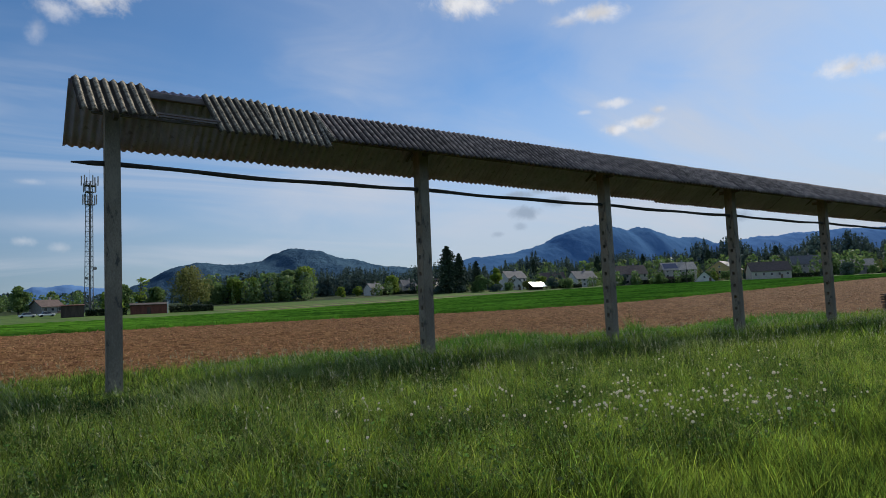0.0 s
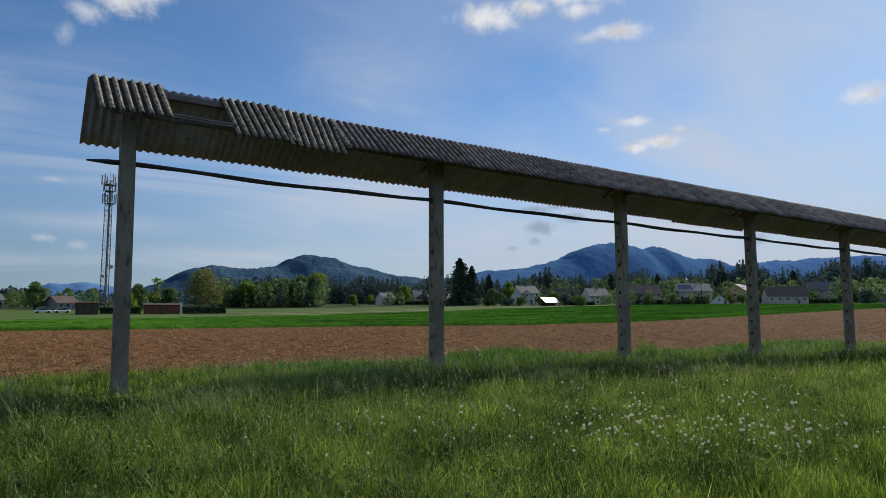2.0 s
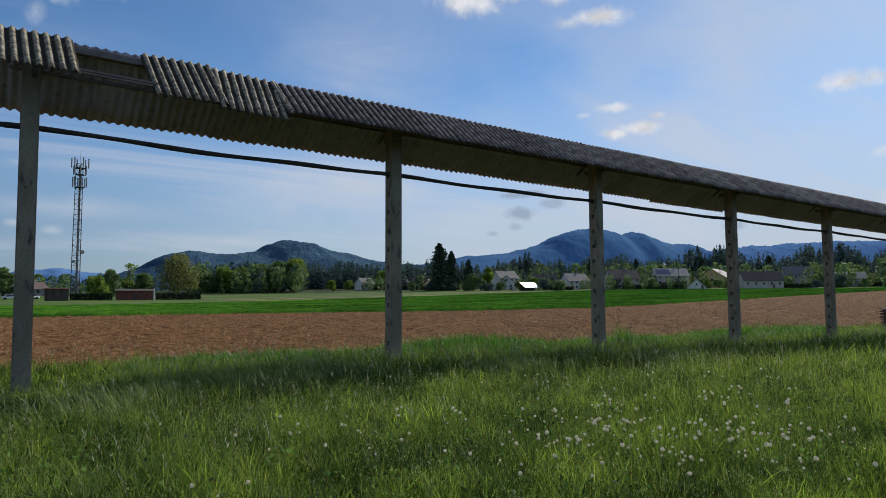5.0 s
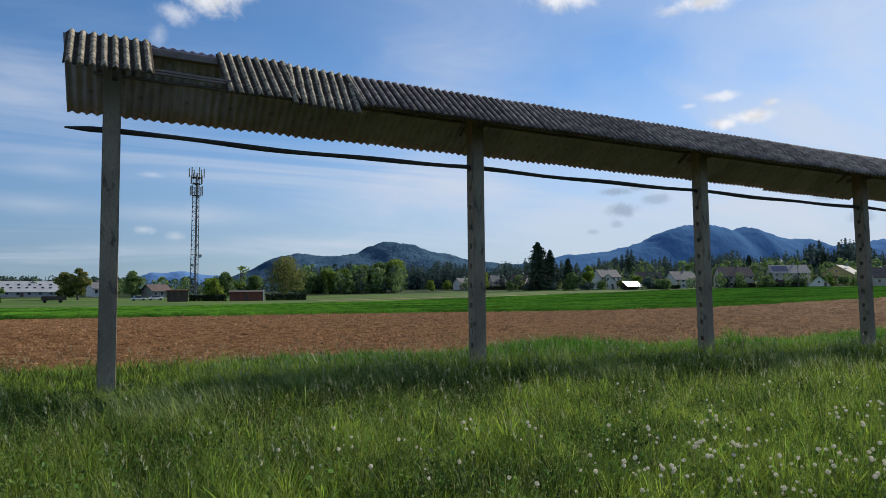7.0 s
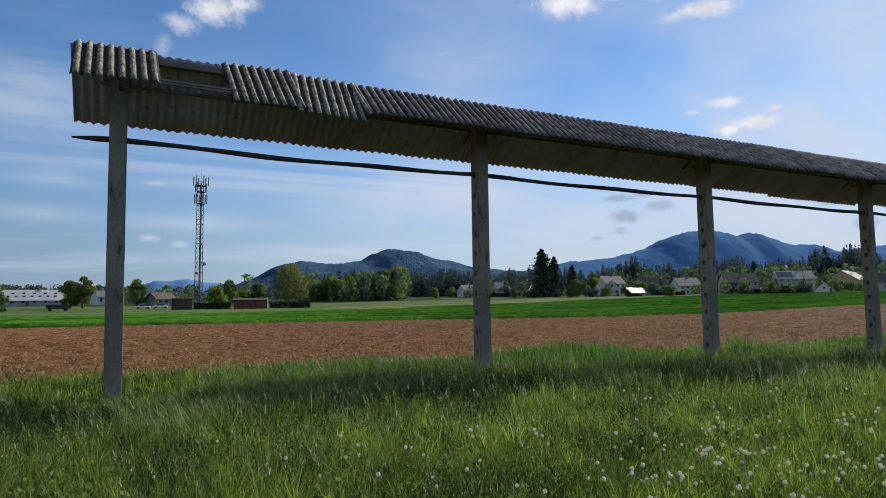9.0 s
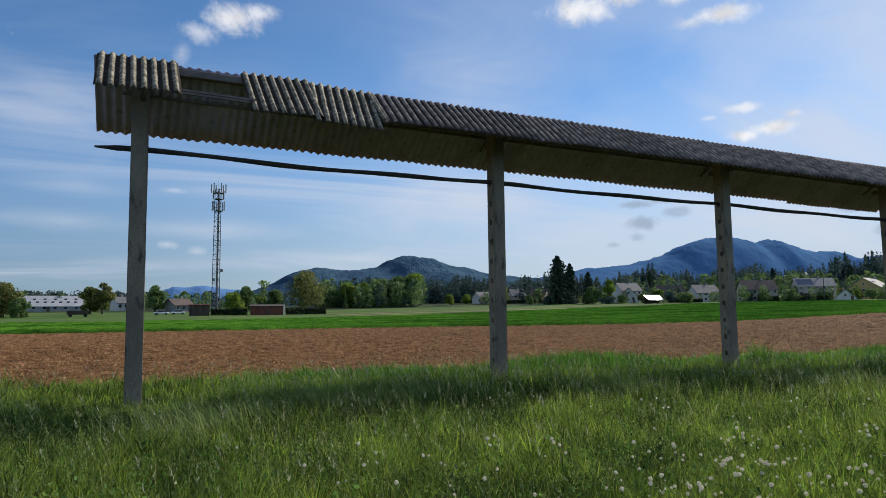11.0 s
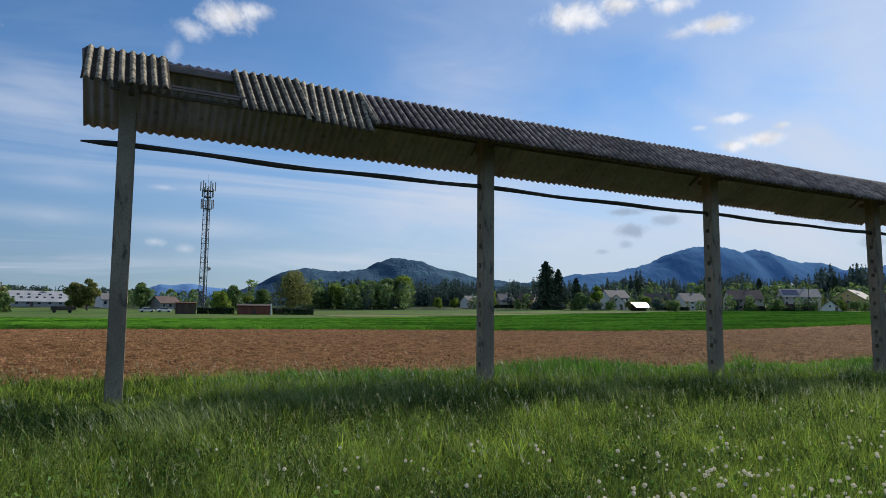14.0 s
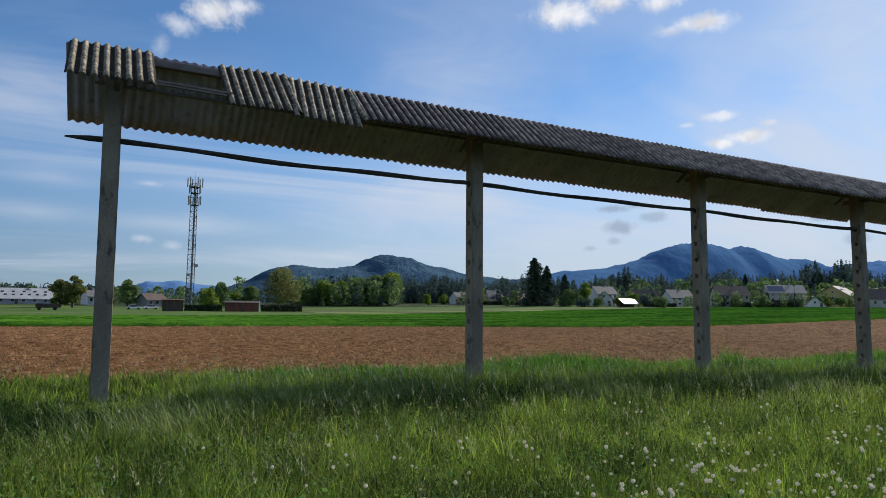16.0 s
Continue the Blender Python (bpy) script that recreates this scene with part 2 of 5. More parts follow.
M_LEAF_FRESH = material("fresh_leaves", (0.104, 0.182, 0.026), (0.234, 0.312, 0.058), 0.4, 3, 0.6, 0, 0, through_light=0.4, island=0.35, specular=0.12)
M_NEEDLE = material("spruce_needles", (0.026, 0.045, 0.030), (0.055, 0.085, 0.05), 0.5, 4, 0.8, 0, 0, island=0.3, specular=0.15)
# dark green woods, with distance haze mixed into the colour as a bluish lift
M_WOODS = material("hazed_mixed_woods", (0.046, 0.078, 0.080), (0.105, 0.150, 0.118), 0.03, 0.4, 0.9, 0, 0, space="World", through_light=0.25, island=0.4, specular=0.1)
# air haze is painted into the hill colours: bluer and paler with distance
M_HILL = material("hazed_wooded_hill", (0.034, 0.072, 0.122), (0.076, 0.136, 0.190), 0.012, 0.09, 1.0, 1.0, 10.0, space="World", specular=0.0)
M_MOUNT = material("haze_blue_mountain", (0.066, 0.148, 0.285), (0.098, 0.200, 0.350), 0.004, 0.02, 1.0, 0.25, 14.0, space="World", specular=0.0)
M_RANGE = material("hazed_pale_range", (0.085, 0.18, 0.36), (0.115, 0.225, 0.42), 0.004, 0.02, 1.0, 0.5, 14.0, space="World", specular=0.0)
M_FARMOUNT = material("hazed_far_range", (0.11, 0.22, 0.42), (0.13, 0.25, 0.46), 0.002, 0.01, 1.0, 0.5, 15.0, space="World", specular=0.0)
M_WHITE = material("white_render", (0.52, 0.52, 0.51), (0.66, 0.65, 0.63), 0.6, 9, 0.9, 0.1, 0.01)
M_CREAM = material("cream_render", (0.36, 0.33, 0.29), (0.48, 0.44, 0.39), 0.6, 9, 0.9, 0.1, 0.01)
M_YELLOW = material("ochre_render", (0.42, 0.32, 0.13), (0.52, 0.41, 0.18), 0.6, 9, 0.9, 0.1, 0.01)
M_PALEGREY = material("pale_grey_render", (0.30, 0.31, 0.32), (0.42, 0.43, 0.44), 0.6, 9, 0.9, 0.1, 0.01)
M_GREYWALL = material("grey_render", (0.26, 0.26, 0.25), (0.36, 0.35, 0.34), 0.6, 9, 0.9, 0.1, 0.01)
M_ROOF_GREY = material("grey_roof_tiles", (0.10, 0.098, 0.10), (0.175, 0.172, 0.17), 1.2, 12, 0.75, 0.5, 0.04)
M_ROOF_BROWN = material("brown_roof_tiles", (0.085, 0.060, 0.052), (0.155, 0.112, 0.095), 1.2, 12, 0.8, 0.5, 0.04)
M_ROOF_PALE = material("pale_roof_tiles", (0.24, 0.22, 0.20), (0.36, 0.33, 0.30), 1.2, 12, 0.8, 0.5, 0.04)
M_ROOF_LIGHT = material("pale_sheet_roof", (0.34, 0.345, 0.35), (0.46, 0.46, 0.46), 0.6, 8, 0.6, 0.2, 0.02)
M_SOLAR = material("solar_glass", (0.03, 0.04, 0.08), (0.05, 0.06, 0.11), 1, 5, 0.15, 0, 0, specular=0.6)
M_SHINY = material("bright_sheet_metal", (0.62, 0.62, 0.62), (0.75, 0.75, 0.74), 1, 10, 0.42, 0.1, 0.01, metallic=0.9)
M_RED = material("red_brown_boards", (0.10, 0.035, 0.025), (0.19, 0.065, 0.045), 1.5, 14, 0.85, 0.3, 0.02, stretch=(1, 1, 0.2))
M_DARKBOARD = material("dark_boards", (0.045, 0.032, 0.026), (0.09, 0.065, 0.05), 1.5, 14, 0.85, 0.3, 0.02, stretch=(1, 1, 0.2))
M_HEDGE = material("clipped_hedge", (0.012, 0.024, 0.010), (0.03, 0.05, 0.018), 1.0, 6, 0.85, 0, 0, island=0.3)
M_STEEL = material("galvanised_steel", (0.07, 0.075, 0.08), (0.13, 0.135, 0.14), 1, 10, 0.55, 0.1, 0.01, metallic=0.5)
M_ANTENNA = material("grey_plastic", (0.16, 0.165, 0.17), (0.24, 0.245, 0.25), 1, 10, 0.6, 0, 0)
M_CARWHITE = material("white_car_paint", (0.72, 0.72, 0.72), (0.78, 0.78, 0.78), 1, 5, 0.25, 0, 0)
M_TYRE = material("tyre_rubber", (0.015, 0.015, 0.015), (0.03, 0.03, 0.03), 2, 20, 0.9, 0.2, 0.01)
M_FLUFF = material("dandelion_fluff", (0.76, 0.72, 0.61), (0.86, 0.82, 0.72), 20, 90, 0.95, 0, 0, through_light=0.5)
M_STEM = material("flower_stem", (0.09, 0.12, 0.04), (0.15, 0.17, 0.07), 8, 30, 0.7, 0, 0)
M_LOG = material("stacked_boards", (0.10, 0.06, 0.042), (0.21, 0.125, 0.085), 2, 18, 0.9, 0.4, 0.01, piece=0.3, stretch=(0.2, 1, 1))
M_DOOR = material("painted_door", (0.10, 0.07, 0.05), (0.15, 0.10, 0.07), 2, 18, 0.6, 0.1, 0.005)


def glass():
    m = bpy.data.materials.new("window_glass")
    m.use_nodes = True
    n = Nodes(m.node_tree)
    skin = n.add("ShaderNodeBsdfPrincipled", {"Base Color": (0.03, 0.035, 0.045, 1), "Roughness": 0.08, "Specular IOR Level": 0.6})
    n.add("ShaderNodeOutputMaterial", {"Surface": skin.outputs[0]})
    return m


M_GLASS = glass()


# ---- tools ----
def part(name, bm, mat, parent=None, label="", smooth=False):
    """One bmesh as one mesh object under a thing or a part."""
    me = bpy.data.meshes.new(name)
    bm.to_mesh(me)
    bm.free()
    me.materials.append(mat)
    if smooth:
        me.polygons.foreach_set("use_smooth", [True] * len(me.polygons))
    ob = new(name, me)
    ob.parent = parent
    return tagged(ob, label) if label else ob


def thing(name, m, label, category, group=""):
    ob = new(name)
    ob.matrix_basis = m
    ob.empty_display_size = 0.1
    return tagged(ob, label, category, group)


def box(bm, x0, x1, y0, y1, z0, z1, bevel=0.0):
    made = bmesh.ops.create_cube(bm, size=1.0)["verts"]
    for v in made:
        v.co = Vector((x0 + (v.co.x + 0.5) * (x1 - x0), y0 + (v.co.y + 0.5) * (y1 - y0), z0 + (v.co.z + 0.5) * (z1 - z0)))
    if bevel:
        edges = {e for v in made for e in v.link_edges}
        bmesh.ops.bevel(bm, geom=list(edges), offset=bevel, segments=1, affect="EDGES")
    return bm


def boxed(*sizes, bevel=0.0):
    return box(bmesh.new(), *sizes, bevel=bevel)


def tube(bm, points, radii, sides=8):
    """A tapered tube along points."""
    rings = []
    for i, (p, r) in enumerate(zip(points, radii)):
        p = Vector(p)
        along = (Vector(points[min(i + 1, len(points) - 1)]) - Vector(points[max(i - 1, 0)])).normalized()
        a = along.orthogonal().normalized() if abs(along.z) > 0.9 else along.cross(Vector((0, 0, 1))).normalized()
        b = along.cross(a)
        rings.append([bm.verts.new(p + r * (math.cos(k * math.tau / sides) * a + math.sin(k * math.tau / sides) * b)) for k in range(sides)])
    for low, high in zip(rings, rings[1:]):
        for k in range(sides):
            bm.faces.new((low[k], low[(k + 1) % sides], high[(k + 1) % sides], high[k]))
    bm.faces.new(rings[0][::-1]), bm.faces.new(rings[-1])
    return bm


def big_mesh(name, verts, polys, mat, smooth=False):
    """A mesh from arrays: verts (n, 3) and a list of (m, k) index arrays."""
    me = bpy.data.meshes.new(name)
    me.vertices.add(len(verts))
    me.vertices.foreach_set("co", np.ascontiguousarray(verts, np.float32).ravel())
    loops = np.concatenate([p.ravel() for p in polys]).astype(np.int32)
    sizes = np.concatenate([np.full(len(p), p.shape[1]) for p in polys])
    me.loops.add(len(loops))
    me.loops.foreach_set("vertex_index", loops)
    me.polygons.add(len(sizes))
    me.polygons.foreach_set("loop_start", np.r_[0, np.cumsum(sizes)[:-1]].astype(np.int32))
    me.update(calc_edges=True)
    if smooth:
        me.polygons.foreach_set("use_smooth", np.ones(len(sizes), bool))
    me.materials.append(mat)
    return new(name, me)


def softly(v, w):
    return w * np.logaddexp(0, np.asarray(v, float) / w)


def ground_z(x, y):
    """The lie of the land: level at the rack, sinking a little along it, rising towards the village."""
    x, y = np.asarray(x, float), np.asarray(y, float)
    near = np.exp(-(np.maximum(np.abs(y) - 6, 0) / 25) ** 2)
    rise = softly(x - 45, 12) - softly(x - 420, 40)
    back = softly(y - 175, 18) - softly(y - 330, 40)
    return -0.012 * np.clip(x, -10, 60) * near + 0.018 * rise * (1 - 0.5 * near) + 0.030 * back


def gz(x, y):
    return float(ground_z(x, y))


def waves(x, y, seed, size):
    """A smooth pseudo-noise from -1 to 1, for arrays."""
    rng = np.random.RandomState(seed)
    total = np.zeros(np.broadcast(x, y).shape)
    for k in range(7):
        a, f, p = rng.uniform(0, math.tau), rng.uniform(0.6, 1.9) / size, rng.uniform(0, math.tau)
        total += np.sin((x * math.cos(a) + y * math.sin(a)) * f * math.tau + p)
    return np.clip(total / 3.2, -1, 1)


def sheet(name, xs, ys, lift, mat, smooth=True):
    """A grid of ground over the coordinates xs and ys; lift(x, y) is added to the lie of the land."""
    gx, gy = np.meshgrid(xs, ys)
    verts = np.stack([gx, gy, ground_z(gx, gy) + lift(gx, gy)], -1).reshape(-1, 3)
    i = np.arange(len(xs) * len(ys)).reshape(len(ys), len(xs))
    quads = np.stack([i[:-1, :-1], i[:-1, 1:], i[1:, 1:], i[1:, :-1]], -1).reshape(-1, 4)
    return big_mesh(name, verts, [quads], mat, smooth)


# ---- the land ----
def spread(reach, fine, count):
    """Coordinates from -reach to reach, dense near 0."""
    u = np.linspace(-1, 1, count)
    return np.sinh(u * math.asinh(reach / fine)) * fine


SOIL_NEAR = 3.6


def soil_far(x):
    """Where the tilled field ends and the cereal begins."""
    return np.interp(x, (-40, 15, 28, 42, 60, 75, 95, 110, 150, 260), (49, 48.3, 45.6, 41.4, 40.6, 42.6, 45.6, 48.6, 55, 72))


def crop_far(x):
    """Where the cereal ends and the mown meadow begins."""
    return np.interp(x, (-60, 0, 30, 60, 130, 200, 300), (98, 106, 121, 138, 165, 186, 162))
tagged(sheet("ground", spread(4600, 14, 180) + 10, spread(4600, 14, 180), lambda x, y: -0.03 + 0 * x, M_MEADOW),
       "wide green meadow land reaching to the hills", "ground", kind="structure")
tagged(sheet("soil_field", np.r_[np.arange(-40, -14, 1.0), np.arange(-14, 44, 0.22), np.arange(44, 210, 1.0)], np.r_[np.arange(SOIL_NEAR, 24, 0.16), np.arange(24, 68, 0.4)],
             lambda x, y: 0.035 + 0.022 * np.sin(y * 9.0 + 0.6 * waves(x, y, 5, 8)) + 0.02 * waves(x, y, 6, 0.9) + np.random.RandomState(7).uniform(-0.06, 0.06, x.shape), M_SOIL, False),
       "bare reddish-brown tilled field with crumbly clods", "field", kind="structure")


def crop_lift(x, y):
    edge = np.clip((y - soil_far(x) - 0.35 * waves(x, y * 0, 9, 3)) / 0.5, 0, 1)
    end = np.clip((crop_far(x) + 1.5 * waves(x, y * 0, 12, 30) - y) / 3.0, 0, 1)
    return edge * end * (0.58 + 0.09 * waves(x, y, 10, 2.5) + 0.06 * waves(x, y, 11, 0.9)) - 0.22


tagged(sheet("crop_field", np.arange(-60, 260, 0.8), np.r_[np.arange(39.5, 58, 0.3), np.arange(58, 90, 1.0), np.arange(90, 196, 3.0)],
             crop_lift, M_CROP), "dense bright green field of young cereal", "field", kind="structure")
tagged(sheet("mown_strip", np.arange(-80, 330, 6.0), np.arange(92, 236, 3.0), lambda x, y: 0.05 + 0 * x, M_PALEFIELD),
       "pale yellowish-green mown grass strip behind the cereal", "field", kind="structure")
for name, y0, y1, mat, label in (("hay_strip", 148, 155, M_HAY, "narrow pale yellowish strip of cut grass"), ("fallow_strip", 157, 163, M_BROWNFIELD, "narrow brown strip of fallow land between meadows"),
                                 ("hay_strip", 166, 174, M_HAY, "narrow pale yellowish strip of cut grass"), ("fallow_strip", 182, 187, M_BROWNFIELD, "narrow brown strip of fallow land between meadows")):
    tagged(sheet(name, np.arange(48, 300, 6.0), np.linspace(y0, y1, 5), lambda x, y: 0.10 + 0 * x, mat), label, "field", kind="structure")


# ---- hills ----
def hill(name, x0, x1, y0, y1, crest_line, mat, label, rough, step):
    """A range whose crest swells and dips between a few heights (x, z), with ribs and a wooded, uneven skyline."""
    xs, ys = np.arange(x0, x1, step), np.linspace(y0, y1, 40)
    gx, gy = np.meshgrid(xs, ys)
    cx, cz = zip(*crest_line)
    crest = sum(np.interp(gx + d * step, cx, cz) for d in range(-1, 2)) / 3
    u = (gy - y0) / (y1 - y0)
    shape = np.sin(np.clip(u, 0, 1) * math.pi) ** 1.2
    ribs = 1 + 0.06 * waves(gx + 0.7 * gy, gy * 0.3, 21, 420) * (1 - shape)
    z = crest * shape * ribs + rough * (waves(gx, gy, 22, 60) + 0.6 * waves(gx, gy, 23, 23)) * shape - 4
    verts = np.stack([gx, gy, z], -1).reshape(-1, 3)
    i = np.arange(len(xs) * len(ys)).reshape(len(ys), len(xs))
    quads = np.stack([i[:-1, :-1], i[:-1, 1:], i[1:, 1:], i[1:, :-1]], -1).reshape(-1, 4)
    return tagged(big_mesh(name, verts, [quads], mat, True), label, kind="structure")


HILL_CREST = [(100, 10), (255, 66), (288, 80), (336, 110), (401, 125), (464, 119), (530, 121), (580, 127), (600, 137), (622, 152), (650, 161), (668, 166), (705, 163), (738, 161),
              (770, 146), (800, 138), (855, 133), (904, 121), (945, 114), (1200, 98), (1700, 60)]
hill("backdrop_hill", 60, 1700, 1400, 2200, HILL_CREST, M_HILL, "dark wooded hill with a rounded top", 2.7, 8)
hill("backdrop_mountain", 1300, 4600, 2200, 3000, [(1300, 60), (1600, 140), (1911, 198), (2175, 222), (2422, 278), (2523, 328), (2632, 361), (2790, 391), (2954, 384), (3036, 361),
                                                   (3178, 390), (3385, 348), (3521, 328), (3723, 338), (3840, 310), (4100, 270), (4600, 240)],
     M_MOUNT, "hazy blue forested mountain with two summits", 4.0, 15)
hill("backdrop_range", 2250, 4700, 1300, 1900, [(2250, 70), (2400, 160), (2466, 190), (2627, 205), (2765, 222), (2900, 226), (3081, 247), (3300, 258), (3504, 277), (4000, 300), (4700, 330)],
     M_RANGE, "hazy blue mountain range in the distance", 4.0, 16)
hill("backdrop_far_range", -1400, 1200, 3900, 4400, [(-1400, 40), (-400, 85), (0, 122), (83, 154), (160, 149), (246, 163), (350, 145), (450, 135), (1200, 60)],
     M_FARMOUNT, "hazy pale blue far mountain range on the horizon", 3.0, 16)
lookout = thing("hilltop_house", pose(668, 1800, 152), "tiny dark building on the wooded hilltop", "building")
part("wall", boxed(-5, 5, -4, 4, -6, 9), M_GREYWALL, lookout)
part("roof", boxed(-6, 6, -5, 5, 9, 11, bevel=0.5), M_ROOF_BROWN, lookout)


# ---- the hayrack ----
BAY, DROP = 7.4, 0.0118          # distance of the posts; how much the rack sinks per metre along x
PITCH_NEAR, RIDGE_Y = 43.0, -0.16
WAVE = 0.177
POST_X = [-0.35, 7.41, 14.80, 22.22, 29.62, 37.0, 44.4]


def along(x, z):
    return z - DROP * x


def post_mesh(name, base, top, first_hole):
    """A concrete post of 0.30 x 0.34 m with a row of square holes that go through it along the rack."""
    bm = bmesh.new()
    holes = [z for k in range(11) if base + 0.55 < (z := first_hole - 0.465 * k)]
    for y0, y1 in ((-0.17, -0.055), (0.055, 0.17)):
        box(bm, -0.15, 0.15, y0, y1, base, top)
    edges = [e for e in bm.edges if abs(e.verts[0].co.x) > 0.149 and abs(e.verts[0].co.y) > 0.169 and abs(e.verts[0].co.z - e.verts[1].co.z) > 1]
    bmesh.ops.bevel(bm, geom=edges, offset=0.018, segments=2, affect="EDGES")
    levels = [top] + [v for z in holes for v in (z + 0.06, z - 0.06)] + [base]
    for high, low in zip(levels[::2], levels[1::2]):
        box(bm, -0.15, 0.15, -0.055, 0.055, low, high)
    for v in bm.verts:
        n = noise.noise_vector(v.co * 1.7)
        v.co.x += 0.006 * n.x
        v.co.y += 0.006 * n.y
    return bm


def sheet_mesh(name, count, length, seed):
    """A corrugated roofing sheet: waves along x, falling along -y from its top edge at the origin, with real thickness."""
    rng = random.Random(seed)
    bm = bmesh.new()
    per, rows = 8, 5
    nx = count * per
    chip = [rng.uniform(-0.012, 0.012) for _ in range(nx + 1)]
    grids = []
    for t in (0.0, -0.009):
        grid = []
        for j in range(rows + 1):
            row = []
            for i in range(nx + 1):
                x = i * WAVE / per
                s = length * j / rows + (chip[i] if j == rows else 0)
                z = 0.033 * math.cos(i / per * math.tau + math.pi) + t + 0.006 * math.sin(3 * j + seed)
                row.append(bm.verts.new((x, -s, z)))
            grid.append(row)
        grids.append(grid)
    up, down = grids
    for j in range(rows):
        for i in range(nx):
            bm.faces.new((up[j][i], up[j + 1][i], up[j + 1][i + 1], up[j][i + 1]))
            bm.faces.new((down[j][i], down[j][i + 1], down[j + 1][i + 1], down[j + 1][i])).material_index = 1
    for i in range(nx):
        bm.faces.new((up[0][i], up[0][i + 1], down[0][i + 1], down[0][i]))
        bm.faces.new((up[rows][i], down[rows][i], down[rows][i + 1], up[rows][i + 1]))
    for j in range(rows):
        bm.faces.new((up[j][0], down[j][0], down[j + 1][0], up[j + 1][0]))
        bm.faces.new((up[j][nx], up[j + 1][nx], down[j + 1][nx], down[j][nx]))
    me = bpy.data.meshes.new(name)
    bm.to_mesh(me)
    bm.free()
    me.materials.append(M_SHEET)
    me.materials.append(M_UNDER)
    me.polygons.foreach_set("use_smooth", [True] * len(me.polygons))
    return me


def build_rack():
    rack = thing("hayrack", pose(0, 0, 0), "long concrete-post hayrack under a weathered corrugated roof", "hayrack")
    for k, x in enumerate(POST_X):
        ob = part("post", post_mesh("post", gz(x, 0) - 0.6, along(x, 6.12), along(x, 4.85)), M_CONCRETE, rack,
                  "grey weathered concrete post with square rail holes")
        ob.matrix_basis = pose(x, 0, 0, 0, (-0.45, -0.1, -0.3, -0.35, -0.3, -0.1, -0.2)[k], 0.6 * math.sin(k))
        # cross-arm and two struts that carry the purlins
        arm = boxed(-0.05, 0.05, -0.40, 0.46, -0.06, 0.06, bevel=0.01)
        part("cross_arm", arm, M_OLDWOOD, rack, "dark timber cross-arm").matrix_basis = pose(x, 0, along(x, 5.86))
        for y0, z0, y1, z1 in ((-1.0, 5.76, RIDGE_Y, 6.44), (0.80, 5.86, RIDGE_Y, 6.44)):
            bm = tube(bmesh.new(), [(0, y0, z0), (0, y1, z1)], [0.04, 0.04], 6)
            part("rafter", bm, M_OLDWOOD, rack).matrix_basis = pose(x, 0, along(x, 0))
    x0, x1 = -1.15, 46.0
    tilt = math.degrees(math.atan(DROP))
    for y, z, r in ((RIDGE_Y, 6.46, 0.07), (-1.06, 5.74, 0.045), (-0.62, 6.13, 0.045), (0.44, 6.10, 0.03)):
        for k in range(4):
            a, b = x0 + k * (x1 - x0) / 4 - 0.1, x0 + (k + 1) * (x1 - x0) / 4
            if k == 0:
                a = 1.6 if y < -0.5 else -0.75
            bm = boxed(0, b - a, -r, r, -r, r, bevel=0.008)
            part("purlin", bm, M_OLDWOOD, rack, "dark weathered timber purlin").matrix_basis = pose(a, y, along(a, z), 0, tilt, 0)
    # near slope: a loose sheet, a gap, two slipped sheets, then the regular run
    slope = math.degrees(math.atan2(0.955, 1.19))
    loose = [(8, -1.17, 6.68, -0.14, 1.66, 2.8, 38.6), (8, 1.42, 6.61, -0.20, 1.68, 3.6, 42.6), (8, 2.80, 6.575, -0.20, 1.70, -3.4, 43.2), (1, 4.02, 6.47, -0.30, 1.45, 3.0, 41.2)]
    for k, (count, x, z, y, length, turn, fall) in enumerate(loose):
        me = sheet_mesh("roof_sheet", count, length, 50 + k)
        me.materials[0] = M_LICHEN
        ob = new("roof_sheet", me)
        ob.parent = rack
        ob.matrix_basis = pose(x, y, z, 0, tilt, 0) @ pose(0, 0, 0, fall, 0, 0) @ pose(0, 0, 0.012 * k, 0, 0, turn)
        tagged(ob, "loose slipped corrugated sheet with lichen")
    shapes = [sheet_mesh("roof_sheet", 6, 1.53, s) for s in range(4)]
    step = 5 * WAVE
    rng = random.Random(3)
    x, k = 4.16, 0
    while x < 45.6:
        ob = new("roof_sheet", shapes[k % 4])
        ob.parent = rack
        ob.matrix_basis = (pose(x - 0.02, RIDGE_Y, along(x, 6.605) + rng.uniform(-0.008, 0.008), 0, tilt, 0)
                           @ pose(0, 0, 0, slope + rng.uniform(-0.5, 0.5), 0, 0) @ pose(0, rng.uniform(-0.02, 0.02), 0, 0, 0, rng.uniform(-0.5, 0.5)))
        x, k = x + step, k + 1
    x, k = -1.22 + WAVE, 0
    lengths = [sheet_mesh("roof_sheet", 6, 1.83, s) for s in range(4, 8)]
    while x < 45.6:
        ob = new("roof_sheet", lengths[k % 4])
        ob.parent = rack
        drop = 0.09 if 18.6 < x < 23.0 else 0.0     # a few sheets that hang lower at the back
        ob.matrix_basis = (pose(x + step, RIDGE_Y, along(x, 6.59) + rng.uniform(-0.008, 0.008), 0, tilt, 0) @ pose(0, 0, 0, 0, 0, 180)
                           @ pose(0, 0, 0, 36.8 + rng.uniform(-0.4, 0.4), 0, 0) @ pose(0, -drop, 0, 0, 0, rng.uniform(-0.4, 0.4)))
        x, k = x + step, k + 1
    # rails: round poles through the top holes, lapped near the posts
    runs = [(-1.16, 8.3, 0.03), (6.6, 23.2, 0.0), (21.6, 38.4, 0.01), (36.6, 46.0, 0.02)]
